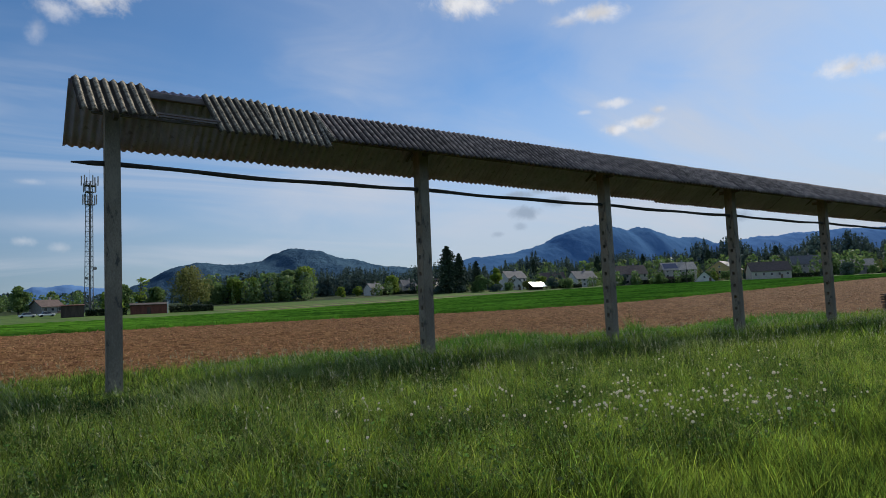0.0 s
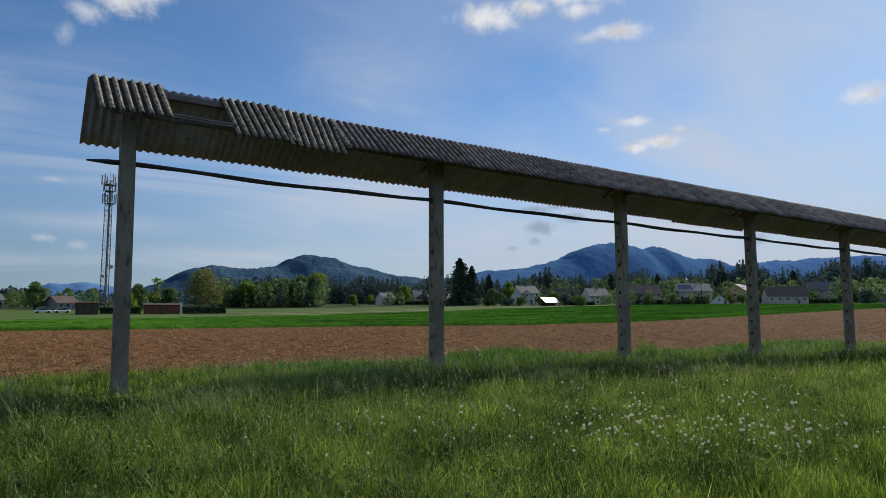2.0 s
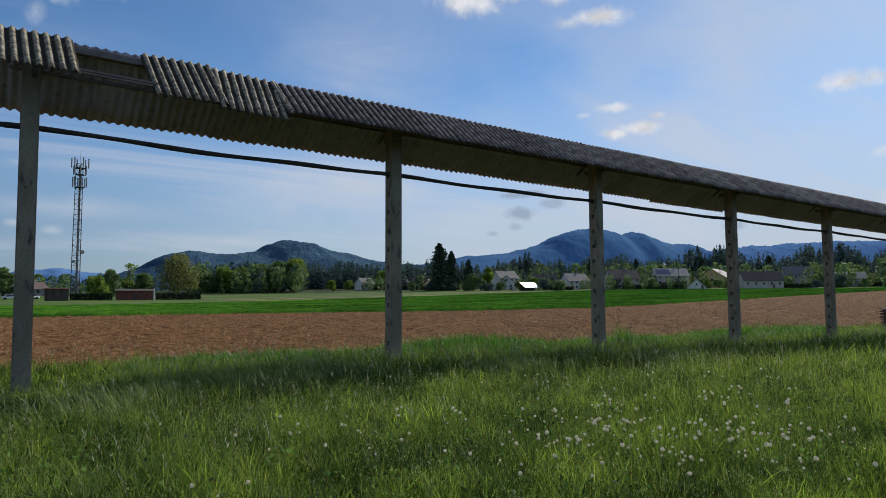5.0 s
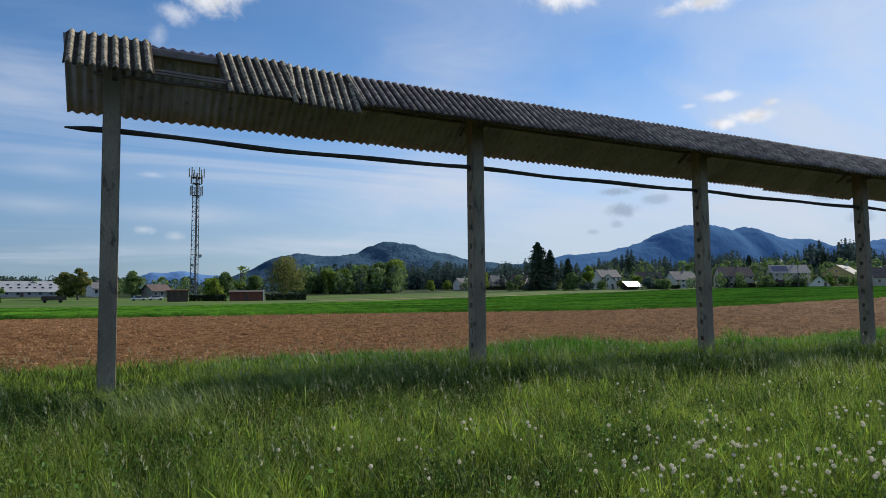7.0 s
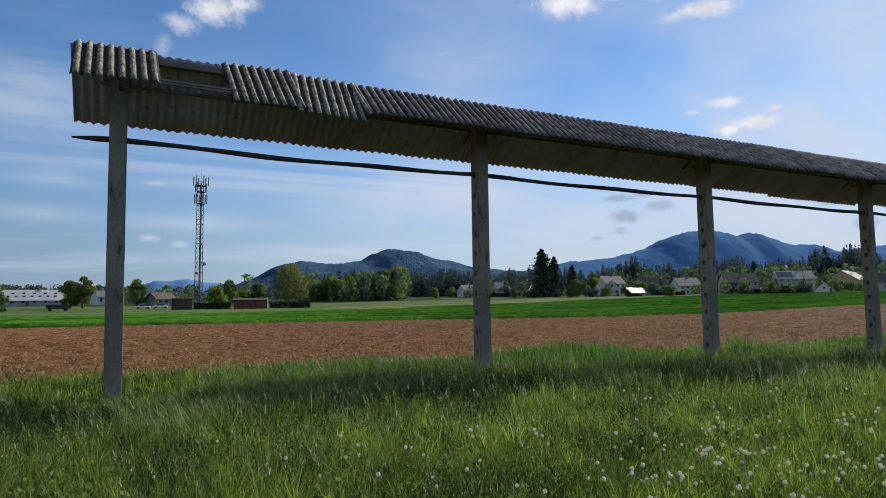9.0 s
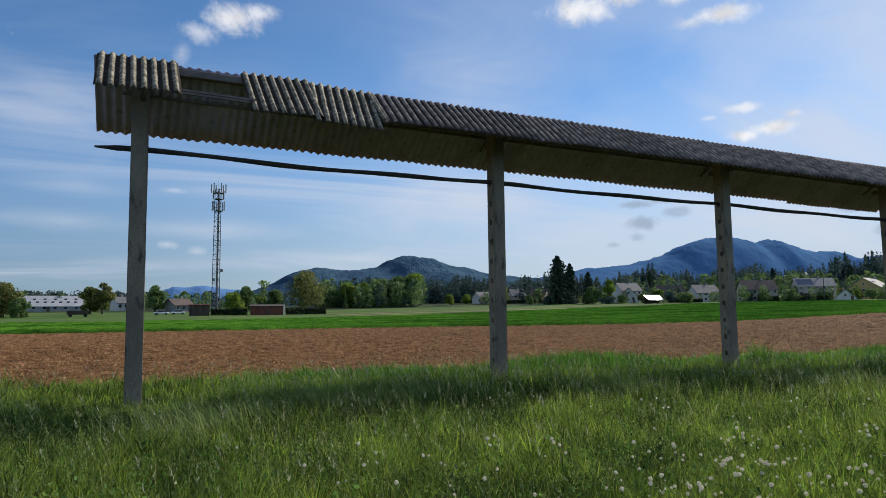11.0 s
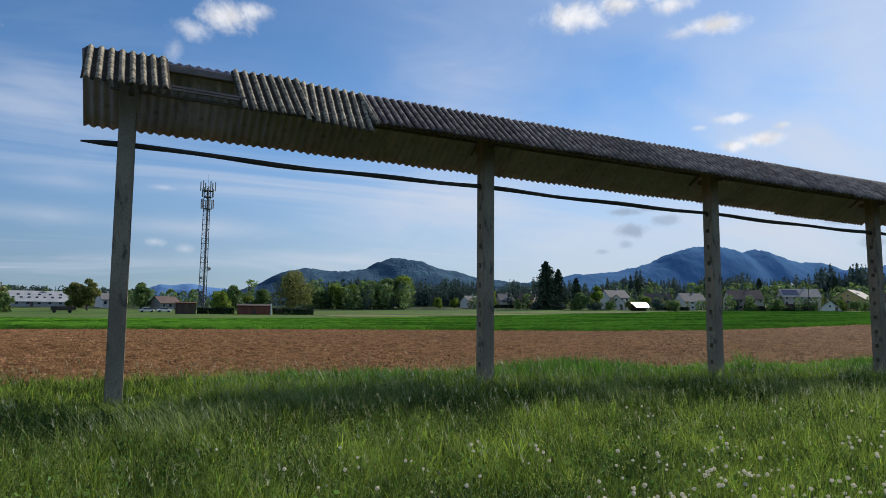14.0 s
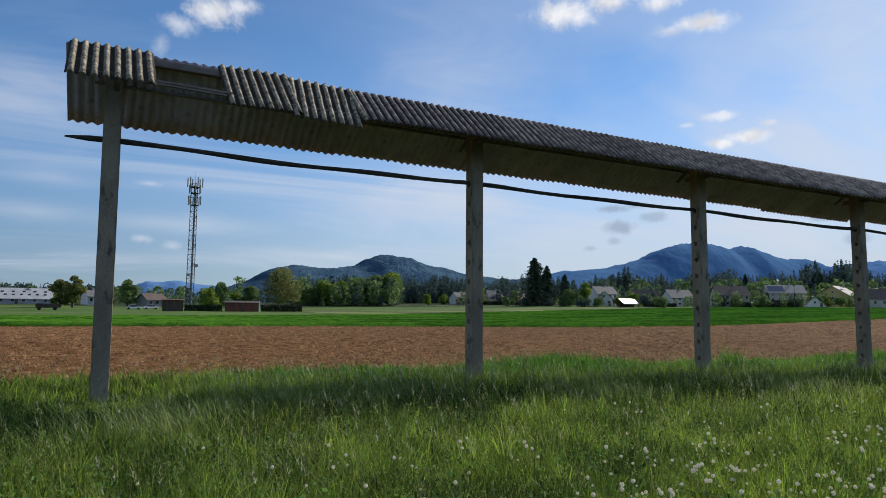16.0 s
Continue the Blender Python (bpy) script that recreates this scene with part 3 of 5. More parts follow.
    for k, (a, b, sag) in enumerate(runs):
        pts, rad = [], []
        for i in range(25):
            x = a + (b - a) * i / 24
            bay = (x + 0.4) / 7.6 % 1.0
            pts.append((x, -0.02 + 0.04 * (k % 2), along(x, 4.895) - (0.03 + sag) * math.sin(bay * math.pi) + 0.012 * math.sin(x * 1.7 + k)))
            rad.append(0.051 + 0.006 * math.sin(i * 0.9 + k) if 0 < i else 0.018)
        part("rail", tube(bmesh.new(), pts, rad, 8), M_POLE, rack, "dark round wooden rail through the posts", True)
    # two thin battens left bare in the gap
    for y, z, x0, x1 in ((-1.16, 5.80, 0.20, 1.62), (-1.25, 5.72, 0.15, 1.5)):
        part("batten", boxed(x0, x1, -0.025, 0.025, -0.018, 0.018), M_OLDWOOD, rack).matrix_basis = pose(0, y, z, 0, tilt + 0.6, 0)
    return rack


build_rack()


# ---- grass ----
def blades(name, roots, height, width, lean, mat, levels=2, bend=0.5):
    """Blades of grass: strips that taper to a point. roots (n, 3), height and width (n,), lean (n, 2) at the tip."""
    n = len(roots)
    rng = np.random.RandomState(n % 1000)
    turn = rng.uniform(0, math.pi, n)
    side = np.stack([np.cos(turn), np.sin(turn), np.zeros(n)], -1)
    rows = []
    for k in range(levels):
        u = k / levels
        mid = roots + np.concatenate([lean * (u ** (1 + bend))[None, None] if np.ndim(u) else lean * u ** (1 + bend), (height * (u - 0.12 * u * u))[:, None]], 1)
        half = side * (width * (0.5 - 0.22 * u))[:, None]
        rows += [mid - half, mid + half]
    tip = roots + np.concatenate([lean, (height * 0.88)[:, None]], 1)
    verts = np.stack(rows + [tip], 1).reshape(-1, 3)
    per = 2 * levels + 1
    at = (np.arange(n) * per)[:, None]
    quads = [at + np.array([[2 * k, 2 * k + 1, 2 * k + 3, 2 * k + 2]]) for k in range(levels - 1)]
    tris = at + np.array([[2 * levels - 2, 2 * levels - 1, 2 * levels]])
    return big_mesh(name, verts, quads + [tris], mat)


def scatter(count, x0, x1, y0, y1, seed, keep):
    rng = np.random.RandomState(seed)
    x, y = rng.uniform(x0, x1, count), rng.uniform(y0, y1, count)
    ok = rng.uniform(0, 1, count) < keep(x, y)
    return x[ok], y[ok]


def sector(x, y, near, far):
    """Whether a place lies in the stretch of meadow in front of the rack between two distances from its south-west corner."""
    d = np.hypot(x + 0.9, y + 14.2)
    h = np.degrees(np.arctan2(x + 0.9, y + 14.2))
    return ((d >= near) & (d < far) & (h > -16) & (h < 76)).astype(float)


def verge(x):
    """How far the uncut grass reaches behind the rack."""
    return SOIL_NEAR + 0.5 + 0.10 * np.clip(x - 2, 0, 40) * 0.5


def trodden(x, y):
    """Low grass round the foot of the end post, from 0 to 1."""
    return np.exp(-((x + 0.35) / 1.3) ** 2 - ((y + 1.2) / 2.2) ** 2)


def meadow():
    for k, (near, far, count, wide, levels) in enumerate(((3.6, 8.5, 270000, 0.0072, 3), (8.5, 14, 400000, 0.0098, 3), (14, 24, 320000, 0.018, 2), (24, 62, 200000, 0.034, 2))):
        reach = far + 1
        x, y = scatter(count, -0.9 - 0.3 * reach, -0.9 + reach, -14.2, min(-14.2 + reach, 9), 40 + k,
                       lambda x, y: sector(x, y, near, far) * (y < verge(x) + 0.4 * waves(x, y, 60, 3)))
        rng = np.random.RandomState(70 + k)
        tall = 0.27 + 0.09 * waves(x, y, 61, 2.6) + 0.14 * waves(x, y, 62, 0.42) + 0.06 * waves(x, y, 67, 0.2)
        strip = np.exp(-((y + 1.6) / 2.2) ** 2)
        tall = tall + (0.20 + 0.10 * np.clip(waves(x, y, 63, 4.0), 0, 1)) * strip * np.clip((x + 0.2) / 2.5, 0.15, 1)
        tall = tall * (1 - 0.72 * trodden(x, y))
        h = np.clip(tall, 0.07, 0.66) * rng.uniform(0.4, 1.3, len(x))
        lean = np.stack([-0.02 + 0.16 * waves(x, y, 64, 0.5), 0.12 * waves(x, y, 65, 0.6)], -1) + rng.normal(0, 0.30, (len(x), 2))
        roots = np.stack([x, y, ground_z(x, y) - 0.03], -1)
        ob = blades("meadow_grass", roots, h, wide * rng.gamma(4, 0.25, len(x)).clip(0.35, 2.4), lean * h[:, None], M_BLADE, levels)
        tagged(ob, "tall uncut green meadow grass in the sun", "grass", kind="stuff")
    # the same meadow on the side where one stands
    x, y = scatter(90000, -16, 12, -26, -6, 80, lambda x, y: np.clip(1.25 - np.hypot(x + 0.9, y + 14.2) / 12, 0, 1) * (1 - sector(x, y, 3.6, 99)))
    rng = np.random.RandomState(81)
    h = (0.24 + 0.07 * waves(x, y, 61, 2.6)) * rng.uniform(0.4, 1.3, len(x))
    tagged(blades("meadow_grass", np.stack([x, y, ground_z(x, y) - 0.03], -1), h, rng.uniform(0.008, 0.02, len(x)), rng.normal(0, 0.3, (len(x), 2)) * h[:, None], M_BLADE, 2),
           "uncut green meadow grass", "grass", kind="stuff")
    # lush tall growth behind the rack
    for k, (cx, cy, rx, ry, count, top) in enumerate(((11.3, 2.0, 3.4, 1.4, 16000, 0.60), (5.0, 2.2, 3.4, 1.0, 9000, 0.42), (19.0, 2.4, 4.0, 1.2, 10000, 0.45), (30, 2.8, 7, 1.6, 14000, 0.6), (18.0, 1.6, 0.45, 0.4, 260, 1.05))):
        rng = np.random.RandomState(90 + k)
        a, r = rng.uniform(0, math.tau, count), np.sqrt(rng.uniform(0, 1, count))
        x, y = cx + rx * r * np.cos(a), cy + ry * r * np.sin(a)
        h = top * (1.1 - 0.5 * r ** 2) * rng.uniform(0.5, 1.2, count) * (1 + 0.32 * waves(x, y, 95, 0.7) + 0.15 * waves(x, y, 96, 0.3))
        lean = np.stack([rng.normal(-0.12, 0.25, count), rng.normal(0, 0.22, count)], -1) * h[:, None]
        tagged(blades("tall_grass", np.stack([x, y, ground_z(x, y) - 0.03], -1), h, rng.uniform(0.010, 0.034, count), lean, M_LUSH, 3),
               "lush dark green tall grass behind the posts", "grass", kind="stuff")
    # flowering stems with pale heads that lean with the wind
    x, y = scatter(22000, -7, 40, -8.5, 4.5, 120, lambda x, y: (0.10 + 0.9 * np.exp(-((y + 1.6) / 1.9) ** 2) * np.clip(0.45 + waves(x, y, 121, 2.2), 0, 1)) * (trodden(x, y) < 0.3))
    rng = np.random.RandomState(122)
    h = rng.uniform(0.5, 0.85, len(x))
    lean = np.stack([rng.normal(-0.24, 0.16, len(x)), rng.normal(-0.05, 0.16, len(x))], -1) * h[:, None]
    roots = np.stack([x, y, ground_z(x, y) - 0.03], -1)
    tagged(blades("grass_stems", roots, h, np.full(len(x), 0.006), lean, M_BLADE, 3), "thin flowering grass stems bent by the wind", "grass", kind="stuff")
    tips = roots + np.concatenate([lean, (h * 0.88)[:, None]], 1)
    many = 9
    at = np.repeat(tips, many, 0)
    drop = rng.uniform(0, 0.13, len(at))
    at = at - np.repeat(np.concatenate([lean, (h * 0.9)[:, None]], 1) / h[:, None], many, 0) * drop[:, None]
    out = rng.normal(0, 0.55, (len(at), 2)) * 0.05
    tagged(blades("grass_heads", at, rng.uniform(0.02, 0.06, len(at)), rng.uniform(0.004, 0.009, len(at)), out, M_HEAD, 2),
           "pale purplish-grey seed heads of meadow grass", "grass", kind="stuff")
    # pale upright stalks
    x, y = scatter(26000, -7, 26, -12, 1, 128, lambda x, y: sector(x, y, 3.6, 22) * np.clip(0.35 + 0.8 * waves(x, y, 129, 1.1), 0, 1) * (trodden(x, y) < 0.3))
    rng = np.random.RandomState(130)
    h = rng.uniform(0.28, 0.55, len(x))
    tagged(blades("grass_stalks", np.stack([x, y, ground_z(x, y) - 0.03], -1), h, rng.uniform(0.004, 0.007, len(x)), rng.normal(0, 0.14, (len(x), 2)) * h[:, None], M_STRAW, 2),
           "pale upright grass stalks among green blades", "grass", kind="stuff")
    # fine light panicles among the blades
    x, y = scatter(30000, -7, 22, -11.5, -0.5, 125, lambda x, y: sector(x, y, 3.6, 20) * np.clip(0.55 + 0.6 * waves(x, y, 126, 1.6), 0, 1) * (trodden(x, y) < 0.3))
    rng = np.random.RandomState(127)
    h = rng.uniform(0.26, 0.5, len(x)) + 0.16 * np.exp(-((y + 1.6) / 2.2) ** 2)
    many = 5
    at = np.repeat(np.stack([x, y, ground_z(x, y) + h], -1), many, 0) + rng.normal(0, 1, (len(x) * many, 3)) * np.array([0.03, 0.03, 0.05])
    out = rng.normal(-0.006, 0.016, (len(at), 2))
    tagged(blades("grass_panicles", at, rng.uniform(0.01, 0.035, len(at)), rng.uniform(0.003, 0.007, len(at)), out, M_PANICLE, 1),
           "fine light green flowering tips of meadow grass", "grass", kind="stuff")
    # long pale tufts laid over by the wind
    for k, (cx, cy, r, count) in enumerate(((2.6, -3.0, 0.9, 1500), (4.6, -2.8, 0.8, 1100), (0.6, -4.0, 1.0, 700), (-2.6, -3.2, 0.9, 600), (8.4, -3.4, 0.9, 700), (14.0, -3.4, 1.2, 900))):
        rng = np.random.RandomState(160 + k)
        x, y = rng.normal(cx, r * 0.6, count), rng.normal(cy, r * 0.45, count)
        h = rng.uniform(0.45, 0.8, count)
        lean = np.stack([rng.normal(-0.4, 0.25, count), rng.normal(-0.1, 0.25, count)], -1) * h[:, None]
        tagged(blades("bent_grass", np.stack([x, y, ground_z(x, y) - 0.03], -1), h, rng.uniform(0.005, 0.010, count), lean, M_BENT, 3, 0.8),
               "long pale grass tuft laid over by the wind", "grass", kind="stuff")
    # fringe of the cereal field
    x, y = scatter(190000, -20, 150, 40.0, 80, 130, lambda x, y: np.where(y > soil_far(x) - 0.2 + 0.3 * waves(x, y * 0, 9, 3), np.exp(-np.maximum(y - soil_far(x), 0) / 9.0), 0.0))
    h = np.random.RandomState(131).uniform(0.3, 0.62, len(x)) * (1 + 0.25 * waves(x, y, 133, 3.0))
    tagged(blades("cereal_edge", np.stack([x, y, ground_z(x, y)], -1), h, np.full(len(x), 0.03),
                  np.random.RandomState(132).normal(0, 0.12, (len(x), 2)), M_CROPBLADE, 2), "ragged edge of the green cereal", "crop", kind="stuff")


def clods():
    """Lumps of earth on the tilled field."""
    rng = np.random.RandomState(140)
    parts_v, parts_f = [], []
    shape = np.array([(1, 0, -0.2), (-1, 0, -0.2), (0, 1, -0.2), (0, -1, -0.2), (0, 0, 0.85)], float)
    faces = np.array([(0, 2, 4), (2, 1, 4), (1, 3, 4), (3, 0, 4)])
    count = 230000
    x = -14 + 200 * rng.uniform(0, 1, count) ** 1.7
    y = SOIL_NEAR + 0.3 + (soil_far(x) - SOIL_NEAR - 0.5) * rng.uniform(0, 1, count) ** 1.25
    size = rng.gamma(2.0, 0.010, count) + 0.013
    verts = shape[None] * (size[:, None] * rng.uniform(0.6, 1.3, (count, 3)))[:, None] + rng.normal(0, 0.25, (count, 5, 3)) * size[:, None, None]
    verts += np.stack([x, y, ground_z(x, y) + 0.04], -1)[:, None]
    index = (np.arange(count) * 5)[:, None, None] + faces[None]
    ob = big_mesh("soil_clods", verts.reshape(-1, 3), [index.reshape(-1, 3)], M_CLOD)
    tagged(ob, "scattered dry clods of reddish-brown earth", "soil", kind="stuff")


meadow()
clods()


# ---- trees ----
def leaf_cards(centres, sizes, seed):
    """Small leaf clumps: bent four-cornered cards with random turns."""
    rng = np.random.RandomState(seed)
    n = len(centres)
    a = rng.normal(0, 1, (n, 3))
    a /= np.linalg.norm(a, axis=1)[:, None]
    b = np.cross(a, rng.normal(0, 1, (n, 3)))
    b /= np.linalg.norm(b, axis=1)[:, None]
    a, b = a * sizes[:, None], b * sizes[:, None] * rng.uniform(0.5, 1.0, n)[:, None]
    verts = np.stack([centres - a, centres - 0.3 * a + b, centres + a, centres + 0.2 * a - b], 1).reshape(-1, 3)
    return verts, (np.arange(n) * 4)[:, None] + np.arange(4)[None]


def herbs():
    """Small leaves of clover, sorrel and dandelion among the blades."""
    x, y = scatter(330000, -6, 20, -11.5, 0.5, 145, lambda x, y: sector(x, y, 3.6, 18) * np.clip(0.75 + 0.6 * waves(x, y, 146, 0.7), 0.1, 1) * np.clip(1.5 - np.hypot(x + 0.9, y + 14.2) / 14, 0.2, 1))
    rng = np.random.RandomState(147)
    z = rng.uniform(0.05, 0.30, len(x)) * (1 - 0.75 * trodden(x, y)) + 0.08 * waves(x, y, 62, 0.42) + 0.18 * np.exp(-((y + 1.6) / 2.2) ** 2) * np.clip((x + 0.2) / 2.5, 0.15, 1)
    verts, quads = leaf_cards(np.stack([x, y, ground_z(x, y) + z], -1), rng.gamma(5, 0.0024, len(x)).clip(0.005, 0.032), 148)
    tagged(big_mesh("meadow_herbs", verts, [quads], M_HERB), "small green herb leaves among the meadow grass", "herbs", kind="stuff")


herbs()


def broad_tree(x, y, h, w, mat, label, seed, base=0.18, name="tree", category="tree", group="", sparse=1.0, leaf=0.30):
    """A broad-leaved tree: tapered trunk with limbs, and a crown of many leaf clumps in uneven masses."""
    rng = np.random.RandomState(seed)
    h = h - (1.5 if y > 250 else 0.8 if y > 210 else 0.0)
    top = thing(name, pose(x, y, gz(x, y) - 0.1, 0, 0, rng.uniform(0, 360)), label, category, group)
    bm = bmesh.new()
    tube(bm, [(0, 0, 0), (0.03 * w, 0, h * 0.3), (0, 0.02 * w, h * 0.8)], [0.035 * h, 0.025 * h, 0.008 * h], 7)
    masses = [(0, 0, h * (0.5 + base / 2), 0.40)]
    for k in range(11):
        a, u = rng.uniform(0, math.tau), rng.uniform(base + 0.12, 0.86)
        r = 0.5 * w * (1 - abs(u - 0.5) * 1.05) * rng.uniform(0.45, 0.8)
        c = (r * math.cos(a), r * math.sin(a), h * u)
        masses.append((*c, rng.uniform(0.20, 0.32)))
        tube(bm, [(0, 0, h * max(u - 0.28, 0.12)), (c[0] * 0.6, c[1] * 0.6, h * (u - 0.1)), c], [0.012 * h, 0.009 * h, 0.003 * h], 5)
    masses.append((0, 0, h * 0.84, 0.22))
    part("trunk", bm, M_BARK, top, "brown bark trunk and limbs")
    count = int(np.clip(sparse * 34 * w * h, 500, 5000))
    pick = rng.randint(0, len(masses), count)
    m = np.array(masses)
    d = rng.normal(0, 1, (count, 3))
    d *= (rng.uniform(0.25, 1, count) ** 0.5 / np.linalg.norm(d, axis=1))[:, None]
    at = m[pick, :3] + d * (m[pick, 3] * w)[:, None] * np.array([1, 1, 0.85])
    at[:, 2] = np.clip(at[:, 2], h * base * 0.7, h * 1.02)
    verts, quads = leaf_cards(at, rng.uniform(0.5, 1.2, count) * leaf, seed + 1)
    crown = big_mesh("crown", verts, [quads], mat)
    crown.parent = top
    return top


def spruce(x, y, h, w, label, seed, group=""):
    """A conifer: straight trunk, and whorls of drooping boughs that shorten towards the tip."""
    rng = np.random.RandomState(seed)
    top = thing("spruce_tree", pose(x, y, gz(x, y) - 0.1), label, "tree", group)
    part("trunk", tube(bmesh.new(), [(0, 0, 0), (0, 0, h * 0.97)], [0.018 * h, 0.003 * h], 7), M_BARK, top, "straight dark trunk")
    at, size = [], []
    for k in range(46):
        u = 0.05 + 0.94 * (k / 45) ** 0.9
        reach0 = 0.5 * w * (1 - u) ** 0.5 + 0.2
        for b in range(10):
            a = rng.uniform(0, math.tau)
            reach = reach0 * rng.uniform(0.55, 1.3)
            for s in np.linspace(0.15, 1, 9):
                r = reach * s
                at.append((r * math.cos(a), r * math.sin(a), h * u - 0.22 * r + rng.normal(0, 0.16)))
                size.append((0.58 - 0.30 * s) * h / 20 + 0.06)
    verts, quads = leaf_cards(np.array(at), np.array(size) * rng.uniform(0.7, 1.2, len(size)), seed)
    crown = big_mesh("crown", verts, [quads], M_NEEDLE)
    crown.parent = top
    return top


def woods(name, spots, label, seed, mat):
    """A belt of far trees, pointed and round ones mixed, as one object. spots: (x, y, height, pointed)."""
    rng = np.random.RandomState(seed)
    centres, sizes = [], []
    for x, y, h, pointed in spots:
        n = 110
        u = rng.uniform(0.04, 1, n)
        if pointed:
            r = 0.15 * h * (1 - u) ** 0.9 + 0.15
        else:
            r = 0.30 * h * np.sqrt(np.clip(1 - (2 * u - 1.05) ** 2, 0.02, 1))
        a = rng.uniform(0, math.tau, n)
        s = np.sqrt(rng.uniform(0.2, 1, n))
        centres.append(np.stack([x + r * s * np.cos(a), y + r * s * np.sin(a), gz(x, y) + u * h], -1))
        sizes.append(rng.uniform(0.5, 1.1, n) * (0.084 * h) * (1.25 - 1.0 * u if pointed else 1.05))
    verts, quads = leaf_cards(np.concatenate(centres), np.concatenate(sizes), seed + 1)
    return tagged(big_mesh(name, verts, [quads], mat), label, "woods", kind="stuff")


def polar(h, d):
    """A place at a heading from the meadow's viewing side and a distance."""
    return d * math.sin(radians(h)), d * math.cos(radians(h)) - 13.5


def far_woods():
    rng = np.random.RandomState(200)
    spots = []
    for k in range(1700):
        h = rng.uniform(13, 76)
        d = rng.uniform(345, 440)
        if h < 22:
            d += 40
        if h > 40:
            d += 75
        tall = rng.uniform(13.5, 18) * (0.86 + 0.10 * math.sin(h * 0.8) + 0.08 * math.sin(h * 2.3))
        pointed = rng.uniform() < 0.84
        spots.append((*polar(h, d), tall * (1.5 if h > 53 else 1.25 if h > 40 else 1.0) * (1.0 if pointed else 0.72), pointed))
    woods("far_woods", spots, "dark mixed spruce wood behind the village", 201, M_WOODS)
    spots = [(*polar(rng.uniform(-18, 0), rng.uniform(430, 520)), rng.uniform(7.5, 10.5), rng.uniform() < 0.5) for _ in range(420)]
    spots += [(*polar(rng.uniform(2, 14), rng.uniform(480, 560)), rng.uniform(8, 12), rng.uniform() < 0.5) for _ in range(70)]
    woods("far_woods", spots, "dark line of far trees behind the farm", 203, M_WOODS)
    # trees that step up the slope behind the houses
    spots = [(*polar(rng.uniform(38, 76), rng.uniform(365, 420)), rng.uniform(8, 14), rng.uniform() < 0.3) for _ in range(150)]
    woods("village_trees", spots, "green garden trees between the village houses", 205, M_LEAF)


def gardens():
    """Trees and hedges that fill the gaps between the houses and along the field edge."""
    rng = np.random.RandomState(210)
    for mat, count, label in ((M_LEAF, 190, "green garden trees and hedges among the houses"), (M_LEAF_OLIVE, 70, "olive-green garden trees among the houses"),
                              (M_WOODS, 200, "dark conifers standing among the village roofs")):
        spots = []
        for _ in range(count):
            h = rng.uniform(27, 77)
            d = float(np.interp(h, (27, 40, 47, 53, 63, 72), (322, 322, 322, 342, 392, 425)))
            dark = mat is M_WOODS
            spots.append((*polar(h, d + rng.uniform(2, 60) if dark else d + rng.uniform(-22, 40)), rng.uniform(8, 14) if dark else rng.uniform(2.5, 7.5), dark))
        woods("village_trees", spots, label, int(count), mat)
    spots = [(*polar(rng.uniform(12.5, 21.8), rng.uniform(276, 320)), rng.uniform(4, 13), rng.uniform() < 0.25) for _ in range(110)]
    woods("field_trees", spots[:75], "green belt of trees along the field edge", 212, M_LEAF)
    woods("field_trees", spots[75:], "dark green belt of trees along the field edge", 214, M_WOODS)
    spots = [(*polar(rng.uniform(-16, 8), rng.uniform(272, 300)), rng.uniform(3, 7.5), False) for _ in range(60)]
    woods("field_trees", spots, "low green trees and bushes by the farm", 213, M_LEAF)


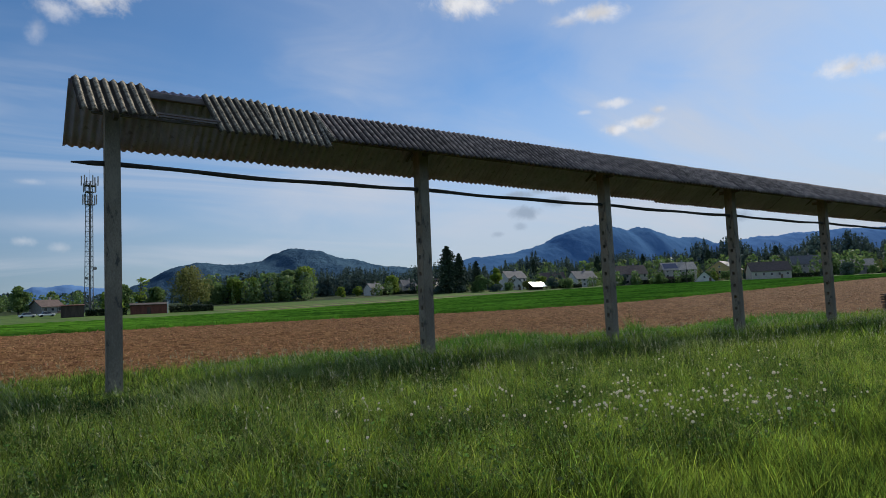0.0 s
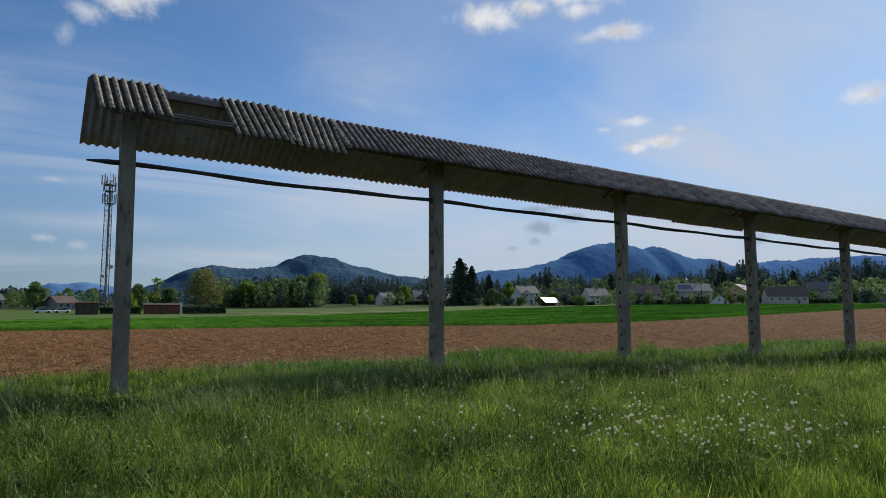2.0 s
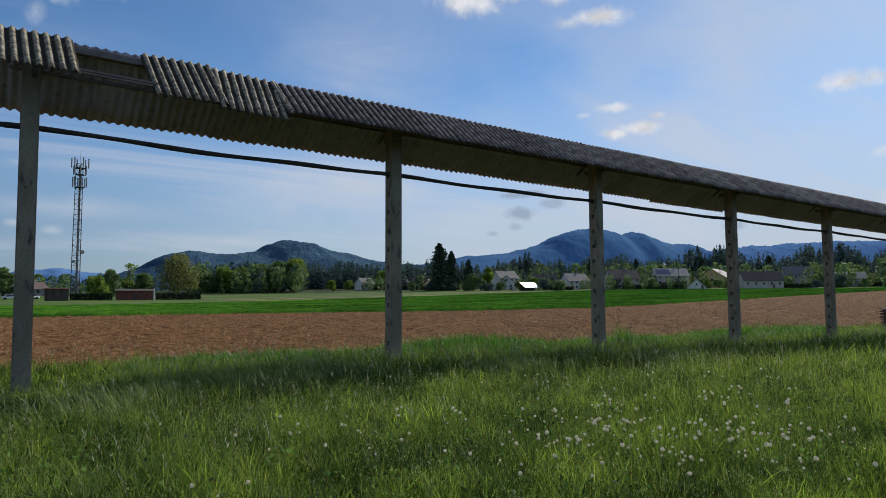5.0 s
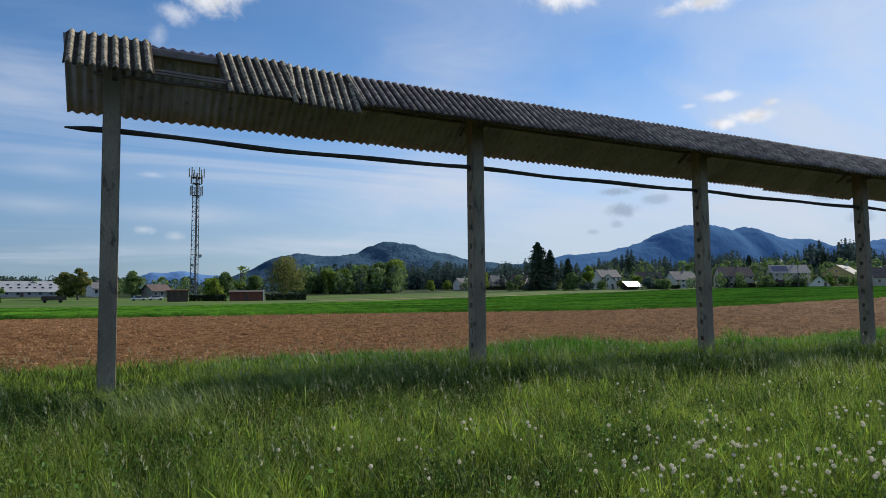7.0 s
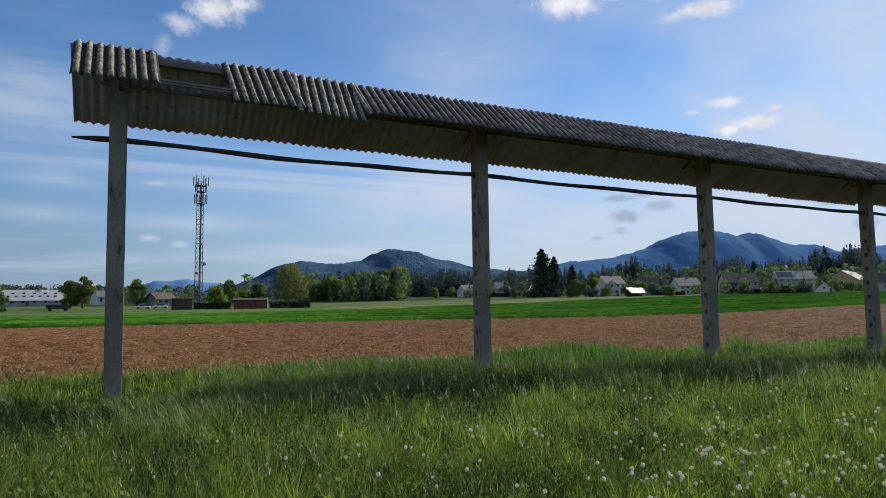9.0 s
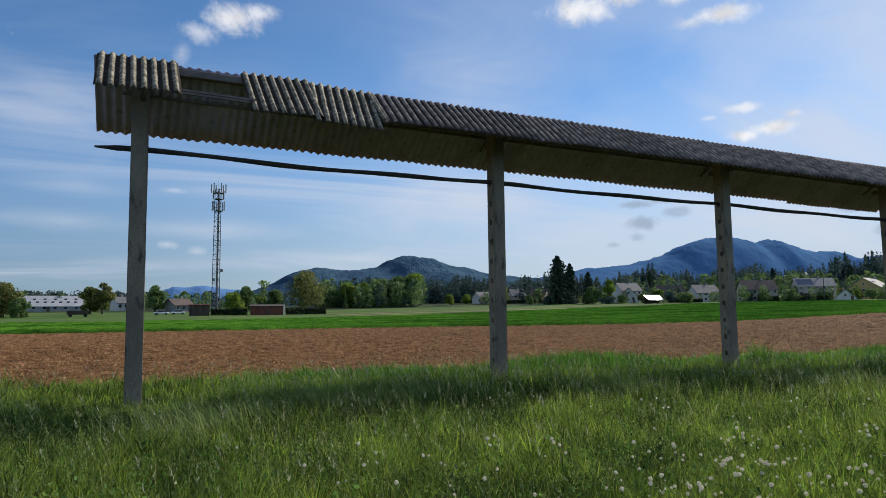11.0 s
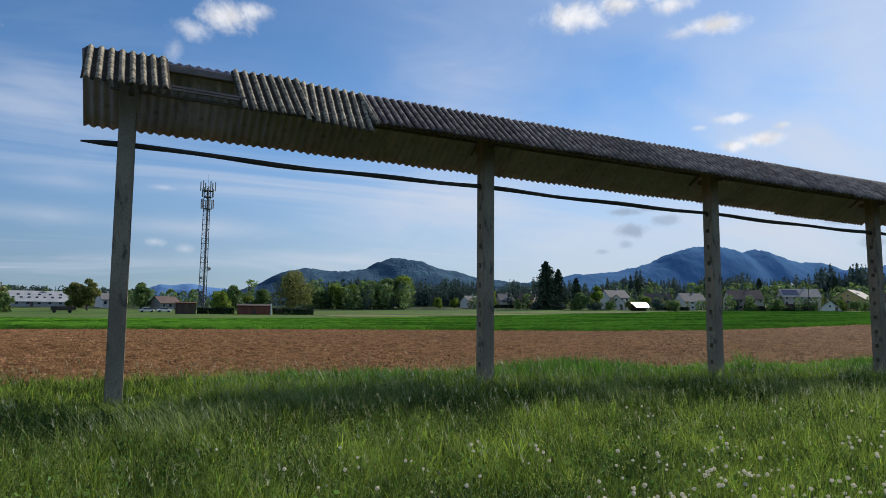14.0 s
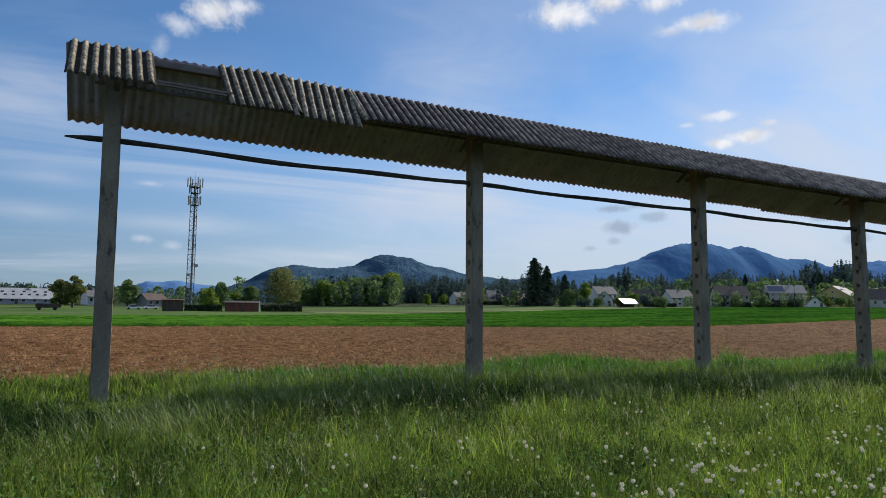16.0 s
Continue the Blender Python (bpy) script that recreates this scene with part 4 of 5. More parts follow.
far_woods()
gardens()
for x, y, h, w, mat, label in (
        (-37.5, 190, 9.2, 10.5, M_LEAF_OLIVE, "brownish-green broad tree by the farm"), (-33.0, 185, 5.2, 5.6, M_LEAF, "small round green tree on the meadow edge"),
        (-19.2, 215, 9.6, 6.0, M_LEAF_OLIVE, "green broad-leaved tree beside the farm"), (-15.8, 213, 11.4, 5.6, M_LEAF_OLIVE, "tall green tree beside the farm"),
        (-1.0, 240, 10.8, 6.4, M_LEAF, "dark green tree by a low house"), (21.4, 190, 6.6, 7.0, M_LEAF_FRESH, "bright yellow-green bushy tree"),
        (51.0, 230, 16.0, 14.5, M_LEAF_OLIVE, "large round olive-green tree in new leaf"), (29.5, 236, 10.5, 7.0, M_LEAF, "green tree near the mast"),
        (25.5, 242, 8.0, 6.0, M_LEAF, "green tree near the mast"), (41.0, 240, 9.0, 7.0, M_LEAF, "dark green tree behind the hedge"),
        (68.0, 262, 9.5, 8.0, M_LEAF, "green tree of a field row"), (77.0, 262, 12.0, 8.5, M_LEAF_FRESH, "light green tree of a field row"),
        (86.0, 270, 13.0, 9.0, M_LEAF_FRESH, "light green tree of a field row"), (94.5, 270, 14.0, 11.0, M_LEAF, "green tree of a field row"),
        (102.5, 270, 16.0, 10.0, M_LEAF, "large green tree of a field row"), (111.0, 270, 17.0, 13.0, M_LEAF_FRESH, "large light green tree at the row's end"),
        (183.0, 220, 12.4, 6.4, M_LEAF_FRESH, "light green tree beside the white house"), (126.0, 265, 6.5, 5.0, M_LEAF_FRESH, "small light green garden tree"),
        (136.0, 268, 6.5, 4.5, M_LEAF_FRESH, "small light green garden tree"), (155.0, 275, 7.0, 5.0, M_LEAF, "green garden tree between houses"),
        (152.0, 262, 11.5, 7.0, M_LEAF_FRESH, "light green tree beside the spruces"), (176.0, 222, 9.0, 7.0, M_LEAF, "reddish-green garden tree beside houses"),
        (213.0, 222, 6.5, 6.0, M_LEAF_FRESH, "yellow-green bush by a house"), (218.0, 212, 5.0, 6.0, M_LEAF, "green garden bush beside houses"),
        (247.0, 193, 4.0, 6.0, M_LEAF, "dark green garden bush before a house"), (263.5, 192, 5.5, 5.5, M_LEAF, "dark green garden tree before a house"),
        (290.0, 180, 4.6, 5.0, M_LEAF_FRESH, "light green garden bush by a house"), (301.0, 178, 5.0, 5.0, M_LEAF_FRESH, "yellow-green garden tree by a house"),
        (321.0, 156, 5.5, 7.0, M_LEAF, "dark green garden tree beside houses"), (333.0, 134, 3.2, 7.0, M_LEAF, "dark green garden bush beside houses"),
        (366.0, 132, 5.5, 6.0, M_LEAF, "dark green garden tree beside houses"), (392.0, 120, 6.0, 6.0, M_LEAF, "dark green garden tree beside houses")):
    broad_tree(x, y, h, w, mat, label, int(abs(x * 7 + y)), base=0.04 if h < 8 else 0.07, group="trees along the fields", sparse=1.3, leaf=0.38)
bushes = random.Random(44)
for k in range(26):
    head = 31.5 + 42 * (k + bushes.uniform(-0.3, 0.3)) / 26
    bx, by = polar(head, bushes.uniform(318, 350) if head > 45 else bushes.uniform(288, 305))
    broad_tree(bx, by, bushes.uniform(3.0, 6.0), bushes.uniform(3.5, 6.5), bushes.choice((M_LEAF, M_LEAF, M_WOODS, M_LEAF_OLIVE)),
               "round green garden shrub at the village edge", 900 + k, base=0.02, name="shrub", category="shrub", group="shrubs at the village edge", leaf=0.4)
broad_tree(35.5, 238, 13.2, 6.0, M_LEAF_FRESH, "sparse birch-like tree with bare upper twigs", 333, sparse=0.22, leaf=0.4)
spruce(163.0, 230, 21.5, 15.0, "tall dark green spruce standing among houses", 301)
spruce(170.3, 231, 18.0, 9.0, "slender dark green spruce beside a taller one", 302)
for k, (h, d, tall) in enumerate(((36.4, 330, 15.0), (41.5, 350, 15.0), (47.0, 370, 16.0), (50.8, 385, 16.0), (56.0, 395, 17.0), (61.0, 420, 18.0), (66.0, 430, 20.0))):
    x, y = polar(h, d)
    spruce(x, y, tall, 6.0, "dark spruce rising behind the village roofs", 310 + k, "spruces behind the village")


# ---- buildings ----
def window(parent, x, y, z, w, h):
    frame_ = part("window", boxed(x - w / 2, x + w / 2, y - 0.10, y + 0.03, z - h / 2, z + h / 2), M_WHITE, parent, "white framed window")
    part("pane", boxed(x - w / 2 + 0.1, x + w / 2 - 0.1, y - 0.14, y - 0.09, z - h / 2 + 0.1, z + h / 2 - 0.1), M_GLASS, frame_, "dark window glass")


def slab(points, thick):
    """A roof slab over four corners given in order."""
    bm = bmesh.new()
    a = [bm.verts.new(p) for p in points]
    b = [bm.verts.new((p[0], p[1], p[2] - thick)) for p in points]
    bm.faces.new(a), bm.faces.new(b[::-1])
    for i in range(4):
        bm.faces.new((a[i], b[i], b[(i + 1) % 4], a[(i + 1) % 4]))
    bmesh.ops.recalc_face_normals(bm, faces=bm.faces)
    return bm


def house(x, y, w, d, eave, ridge, wall, roof, label, rows=1, cols=3, gable=False, turn=0.0, chimney=True, name="house", category="house", over=0.5, solar=False, balcony=False):
    """A pitched-roof house with its front to the fields; gable: the gable end faces the fields."""
    face = -math.degrees(math.atan2(x, y + 13.5))
    if name == "house" and not gable:
        w, eave, ridge = w * 0.76, eave * 0.78, eave * 0.78 + (ridge - eave) * 0.82
        turn = turn or 24 + 8 * math.sin(x)
    top = thing(name, pose(x, y, gz(x, y), 0, 0, face + turn), label, category, "village houses" if name == "house" else "")
    half, deep = w / 2, d / 2
    bm = bmesh.new()
    if gable:
        profile = [(-half, -0.5), (half, -0.5), (half, eave), (0, ridge - 0.15), (-half, eave)]
        ends = [[bm.verts.new((px, py, pz)) for px, pz in profile] for py in (-deep, deep)]
    else:
        profile = [(-deep, -0.5), (deep, -0.5), (deep, eave), (0, ridge - 0.15), (-deep, eave)]
        ends = [[bm.verts.new((px, py, pz)) for py, pz in profile] for px in (-half, half)]
    bm.faces.new(ends[0]), bm.faces.new(ends[1][::-1])
    for i in range(5):
        bm.faces.new((ends[0][i], ends[1][i], ends[1][(i + 1) % 5], ends[0][(i + 1) % 5]))
    bmesh.ops.recalc_face_normals(bm, faces=bm.faces)
    part("wall", bm, wall, top)
    run = half if gable else deep
    low = eave - over * (ridge - eave) / run
    for s in (-1, 1):
        if gable:
            pts = [(0, -deep - over, ridge), (s * (half + over), -deep - over, low), (s * (half + over), deep + over, low), (0, deep + over, ridge)]
        else:
            pts = [(-half - over, 0, ridge), (-half - over, s * (deep + over), low), (half + over, s * (deep + over), low), (half + over, 0, ridge)]
        side = part("roof", slab(pts, 0.22), roof, top, "pitched roof slope")
        if solar and s < 0:
            t = 0.16
            pts = [(-half + 0.3, -deep * t, ridge - (ridge - eave) * t + 0.08), (-half + 0.3, -deep * 0.85, ridge - (ridge - eave) * 0.85 + 0.08),
                   (-half * 0.1, -deep * 0.85, ridge - (ridge - eave) * 0.85 + 0.08), (-half * 0.1, -deep * t, ridge - (ridge - eave) * t + 0.08)]
            part("solar_panel", slab(pts, 0.06), M_SOLAR, side, "dark blue solar panels on the roof")
    storey = eave / rows
    for r in range(rows):
        for c in range(cols):
            if cols:
                window(top, -half + w * (c + 0.5) / cols, -deep, storey * (r + 0.55), min(1.2, w / cols * 0.5), min(1.35, storey * 0.5))
    if gable and ridge - eave > 2:
        window(top, 0, -deep, eave + (ridge - eave) * 0.35, 1.0, 1.1)
    part("door", boxed(half * 0.45, half * 0.45 + 1.0, -deep - 0.06, -deep + 0.05, -0.2, 1.95), M_DOOR, top, "brown house door")
    if chimney:
        part("chimney", boxed(half * 0.3, half * 0.3 + 0.7, 0.2, 0.9, ridge - 0.8, ridge + 0.9, bevel=0.03), M_GREYWALL, top, "rendered chimney")
    if balcony:
        part("balcony", boxed(-half * 0.9, half * 0.8, -deep - 1.2, -deep, storey - 0.2, storey + 0.9), M_DARKBOARD, top, "dark wooden balcony")
    return top


barn = house(-46.0, 262, 40.0, 11, 2.0, 5.6, M_PALEGREY, M_ROOF_LIGHT, "long low pale farm building with rows of roof lights", 1, 12, name="farm_building", category="farm building", chimney=False, turn=-6)
for row, count in ((0.38, 12), (0.68, 16)):
    for k in range(count):
        bx, by, bz = -18 + 36 * k / (count - 1), -5.5 * row, 5.6 - 3.6 * row
        part("roof_light", slab([(bx - 0.45, by + 0.35, bz + 0.31), (bx - 0.45, by - 0.35, bz - 0.15), (bx + 0.45, by - 0.35, bz - 0.15), (bx + 0.45, by + 0.35, bz + 0.31)], 0.14), M_GLASS, barn, "small dark roof light")
house(-13.4, 260, 5.5, 8, 4.0, 6.6, M_WHITE, M_ROOF_GREY, "small white house with a grey roof behind trees", 1, 2)
house(6.8, 241, 9.2, 8, 3.2, 5.8, M_GREYWALL, M_ROOF_BROWN, "low house with a brown tiled roof", 1, 3)
house(145.5, 270, 8.4, 8, 4.4, 7.4, M_WHITE, M_ROOF_GREY, "small white house with a grey roof", 1, 2)
house(165.5, 271, 9.0, 8, 5.0, 8.8, M_CREAM, M_ROOF_GREY, "cream house with a grey roof", 2, 2, turn=20)
house(173.0, 261, 9.6, 8, 5.6, 9.2, M_CREAM, M_ROOF_BROWN, "cream two-storey house with a brown roof", 2, 3, turn=-15)
house(203.0, 232, 13.6, 9, 7.4, 11.5, M_WHITE, M_ROOF_GREY, "white two-storey house with a grey roof", 2, 4)
house(197.5, 224, 7.8, 6, 3.4, 7.0, M_WHITE, M_ROOF_GREY, "white gabled house front with a grey roof", 1, 2, gable=True, chimney=False)
house(231.5, 235, 16.5, 9, 5.2, 9.7, M_YELLOW, M_ROOF_BROWN, "ochre house with a low brown roof", 1, 4, turn=12)
house(233.5, 215, 14.6, 9, 5.4, 9.8, M_WHITE, M_ROOF_GREY, "white house with a steep grey roof", 2, 4)
house(251.0, 200, 19.0, 10, 7.0, 12.0, M_CREAM, M_ROOF_BROWN, "long cream house with a brown roof", 2, 5)
house(275.0, 190, 20.5, 11, 8.4, 12.8, M_CREAM, M_ROOF_PALE, "three-storey cream house with pale roof and balcony", 3, 5, solar=True, balcony=True)
house(268.0, 170, 8.6, 6, 0.8, 5.0, M_WHITE, M_ROOF_GREY, "white tent-like gable with a dark roof", 1, 0, gable=True, chimney=False)
house(308.5, 186, 15.0, 10, 5.4, 10.0, M_YELLOW, M_ROOF_PALE, "ochre house with a pale roof", 2, 3, gable=True, turn=-24)
house(287.0, 150, 22.0, 10, 5.2, 10.0, M_CREAM, M_ROOF_BROWN, "cream house with a steep dark brown roof", 1, 5)
house(350.5, 166, 17.5, 10, 8.8, 14.0, M_CREAM, M_ROOF_GREY, "tall cream house with a grey hipped roof", 2, 4)
house(349.5, 140, 18.5, 10, 5.6, 9.4, M_GREYWALL, M_ROOF_PALE, "grey house with a pale sheet roof", 1, 4, turn=14)
house(379.5, 130, 22.0, 11, 7.6, 13.4, M_CREAM, M_ROOF_GREY, "large cream house with a pale grey roof", 2, 5, turn=-10)
house(405.0, 118, 20.0, 11, 6.0, 11.0, M_WHITE, M_ROOF_GREY, "white house with a grey roof at the village edge", 2, 4)


def bright_shed(x, y):
    top = thing("field_shed", pose(x, y, gz(x, y), 0, 0, 12), "low open shed whose metal roof shines in the sun", "shed")
    part("roof", slab([(-5.4, 1.2, 3.7), (-5.4, -1.6, 1.5), (5.4, -1.6, 1.5), (5.4, 1.2, 3.7)], 0.12), M_SHINY, top, "bright sheet metal roof")
    for px in (-5.1, -1.8, 1.8, 5.1):
        part("post", boxed(px - 0.09, px + 0.09, -1.45, -1.28, -0.2, 1.6), M_DARKBOARD, top)
        part("post", boxed(px - 0.09, px + 0.09, 0.9, 1.08, -0.2, 3.4), M_DARKBOARD, top)
    part("back_wall", boxed(-5.2, 5.2, 1.09, 1.18, -0.2, 3.5), M_DARKBOARD, top)


bright_shed(195.0, 205)


def hut(x, y, w, d, h, wall, roof, label, name="garden_hut", rise=0.35):
    face = -math.degrees(math.atan2(x, y + 13.5))
    top = thing(name, pose(x, y, gz(x, y), 0, 0, face), label, "hut")
    part("wall", boxed(-w / 2, w / 2, -d / 2, d / 2, -0.3, h), wall, top)
    part("roof", slab([(-w / 2 - 0.3, -d / 2 - 0.3, h + 0.16), (w / 2 + 0.3, -d / 2 - 0.3, h + 0.16), (w / 2 + 0.3, d / 2 + 0.3, h + rise), (-w / 2 - 0.3, d / 2 + 0.3, h + rise)], 0.16), roof, top, "flat lean-to roof")
    part("door", boxed(-0.45, 0.45, -d / 2 - 0.05, -d / 2 + 0.02, -0.1, 1.9), M_DARKBOARD, top, "dark board door")


hut(10.9, 185, 5.4, 4, 3.1, M_DARKBOARD, M_RED, "dark brown wooden hut with a reddish flat roof")
hut(30.0, 186, 9.5, 4, 2.5, M_RED, M_DARKBOARD, "low dark red board shed beside a hedge", rise=0.7)


def hedge(x, y, w, h, d, label):
    rng = np.random.RandomState(int(x * 3))
    n = int(260 * w)
    at = np.stack([rng.uniform(-w / 2, w / 2, n), rng.uniform(-d / 2, d / 2, n), rng.uniform(0, 1, n) ** 0.8 * h * (1 + 0.04 * np.sin(np.arange(n)))], -1)
    verts, quads = leaf_cards(at, rng.uniform(0.10, 0.26, n), 9)
    ob = big_mesh("hedge", verts, [quads], M_HEDGE)
    ob.matrix_basis = pose(x, y, gz(x, y) - 0.05, 0, 0, -math.degrees(math.atan2(x, y + 13.5)))
    tagged(ob, label, "hedge")


hedge(41.5, 185, 12.0, 1.9, 1.4, "low clipped dark green hedge beside a field")
hedge(22.0, 186, 4.5, 2.0, 1.4, "low clipped dark green hedge beside a shed")
hedge(17.0, 188, 5.5, 1.8, 1.6, "low dark green hedge beside a hut")
hedge(162.0, 258, 44.0, 1.7, 1.6, "long low dark green hedge before houses")
hedge(258.0, 186, 26.0, 2.2, 2.0, "long dark green garden hedge before houses")
hedge(300.0, 150, 30.0, 2.0, 2.0, "long dark green garden hedge before houses")
hedge(352.0, 118, 34.0, 2.0, 2.0, "long dark green garden hedge before houses")
hedge(214.0, 206, 14.0, 1.6, 1.6, "dark green garden hedge before houses")

white_post = thing("fence_post", pose(34.1, 181, gz(34.1, 181)), "tall white post at the end of a hedge", "post")
part("shaft", boxed(-0.16, 0.16, -0.16, 0.16, -0.2, 3.3, bevel=0.03), M_WHITE, white_post)
part("cap", boxed(-0.22, 0.22, -0.22, 0.22, 3.3, 3.42, bevel=0.02), M_GREYWALL, white_post, "grey cap")


def car(x, y, turn):
    top = thing("parked_car", pose(x, y, gz(x, y), 0, 0, turn), "white parked car on the meadow edge", "car", "parked cars")
    bm = bmesh.new()
    box(bm, -2.1, 2.1, -0.85, 0.85, 0.3, 0.85, bevel=0.12)
    part("body", bm, M_CARWHITE, top)
    bm = box(bmesh.new(), -1.3, 1.2, -0.75, 0.75, 0.84, 1.42)
    for v in bm.verts:
        if v.co.z > 1.2:
            v.co.x *= 0.7
            v.co.y *= 0.88
    part("cabin", bm, M_GLASS, top, "dark glazed cabin")
    part("roof", boxed(-0.85, 0.8, -0.66, 0.66, 1.42, 1.47, bevel=0.02), M_CARWHITE, top)
    for px in (-1.35, 1.35):
        for py in (-0.8, 0.8):
            part("wheel", tube(bmesh.new(), [(px, py - 0.1, 0.32), (px, py + 0.1, 0.32)], [0.32, 0.32], 12), M_TYRE, top, "black tyre")


car(0.9, 201, 8)
car(5.6, 203, 12)


def wagon(x, y):
    top = thing("farm_wagon", pose(x, y, gz(x, y), 0, 0, 8), "dark low farm wagon parked by the farm", "wagon")
    part("bed", boxed(-2.6, 2.6, -1.0, 1.0, 0.7, 1.0, bevel=0.03), M_DARKBOARD, top)
    for s in (-1, 1):
        part("side_board", boxed(-2.6, 2.6, s * 1.0 - 0.04, s * 1.0 + 0.04, 1.0, 1.75), M_DARKBOARD, top)
        part("end_board", boxed(s * 2.6 - 0.04, s * 2.6 + 0.04, -0.95, 0.95, 1.0, 1.75), M_DARKBOARD, top)
        for px in (-1.8, 1.8):
            part("wheel", tube(bmesh.new(), [(px, s * 0.95 - 0.12, 0.42), (px, s * 0.95 + 0.12, 0.42)], [0.42, 0.42], 12), M_TYRE, top, "black tyre")


wagon(-19.7, 186)


def mast(x, y, h):
    """A three-legged lattice mast with two rings of antennas and a dish."""
    top = thing("lattice_mast", pose(x, y, gz(x, y), 0, 0, 22), "tall grey lattice radio mast with antenna panels", "radio mast")
    corner = [(math.cos(a), math.sin(a)) for a in (0.3, 0.3 + math.tau / 3, 0.3 + 2 * math.tau / 3)]

    def at(k, z):
        r = 1.55 - 0.35 * z / h
        return (corner[k % 3][0] * r, corner[k % 3][1] * r, z)

    for k in range(3):
        part("leg", tube(bmesh.new(), [at(k, -0.3), at(k, h * 0.93)], [0.13, 0.11], 6), M_STEEL, top)
    levels = np.linspace(0, h * 0.93, 27)
    for k in range(3):
        bm = bmesh.new()
        for i, (a, b) in enumerate(zip(levels, levels[1:])):
            p, q = (k, k + 1) if i % 2 else (k + 1, k)
            tube(bm, [at(p, a), at(q, b)], [0.05, 0.05], 4)
            tube(bm, [at(k, b), at(k + 1, b)], [0.045, 0.045], 4)
        part("bracing", bm, M_STEEL, top)
    part("ladder", boxed(-0.2, 0.2, -0.05, 0.05, 0, h * 0.92), M_STEEL, top)
    for z, tall, reach in ((h * 0.935, 3.3, 2.5), (h * 0.885, 3.0, 2.0), (h * 0.80, 3.4, 2.1)):
        part("platform", tube(bmesh.new(), [(0, 0, z - tall / 2 - 0.15), (0, 0, z - tall / 2)], [reach * 0.75, reach * 0.75], 10), M_STEEL, top)
        for k in range(6):
            a = k * math.tau / 6 + z
            px, py = reach * math.cos(a), reach * math.sin(a)
            part("antenna", boxed(px - 0.17, px + 0.17, py - 0.12, py + 0.12, z - tall / 2, z + tall / 2, bevel=0.03), M_ANTENNA, top, "upright grey antenna panel")
    part("dish", tube(bmesh.new(), [(1.2, -0.9, h * 0.31), (1.2, -1.3, h * 0.31)], [0.6, 0.6], 14), M_ANTENNA, top, "round microwave dish")
    part("dish", tube(bmesh.new(), [(-1.5, -0.9, h * 0.24), (-1.5, -1.2, h * 0.24)], [0.5, 0.5], 14), M_ANTENNA, top, "round microwave dish")
    part("tip_rod", tube(bmesh.new(), [(0, 0, h * 0.93), (0, 0, h * 1.03)], [0.05, 0.02], 6), M_STEEL, top)


mast(18.8, 230, 47.5)


def utility_pole(x, y, h):
    top = thing("utility_pole", pose(x, y, gz(x, y)), "dark wooden utility pole at the field edge", "utility pole", "utility poles")
    part("shaft", tube(bmesh.new(), [(0, 0, -0.3), (0, 0, h)], [0.16, 0.11], 8), M_POLE, top)
    part("crossbar", boxed(-0.8, 0.8, -0.06, 0.06, h - 0.6, h - 0.48), M_POLE, top)


utility_pole(160.0, 43.4, 8.6)
utility_pole(227.0, 150, 9.5)


def board_stack(x, y):
    """A stack of sawn boards in layers with thin spacers."""
    top = thing("board_stack", pose(x, y, gz(x, y), 0, 0, 4), "weathered stack of reddish-brown boards by the rack", "board stack")
    rng = random.Random(8)
    plank = boxed(-2.3, 2.3, -0.12, 0.12, -0.025, 0.025, bevel=0.004)
    first = part("board", plank, M_LOG, top)
    spare = []
    z = 0.14
    for layer in range(15):
        for k in range(5):
            ob = first if not spare else new("board", first.data)
            spare.append(ob)
            ob.parent = top
            ob.matrix_basis = pose(rng.uniform(-0.25, 0.25), -0.6 + 0.29 * k + rng.uniform(-0.02, 0.02), z, 0, 0, rng.uniform(-0.8, 0.8))
        z += 0.055
        if layer % 2:
            part("spacer", boxed(-1.6, -1.5, -0.75, 0.75, z - 0.028, z + 0.03), M_OLDWOOD, top)
            part("spacer", boxed(1.5, 1.6, -0.75, 0.75, z - 0.028, z + 0.03), M_OLDWOOD, top)
            z += 0.06


board_stack(46.6, 3.4)


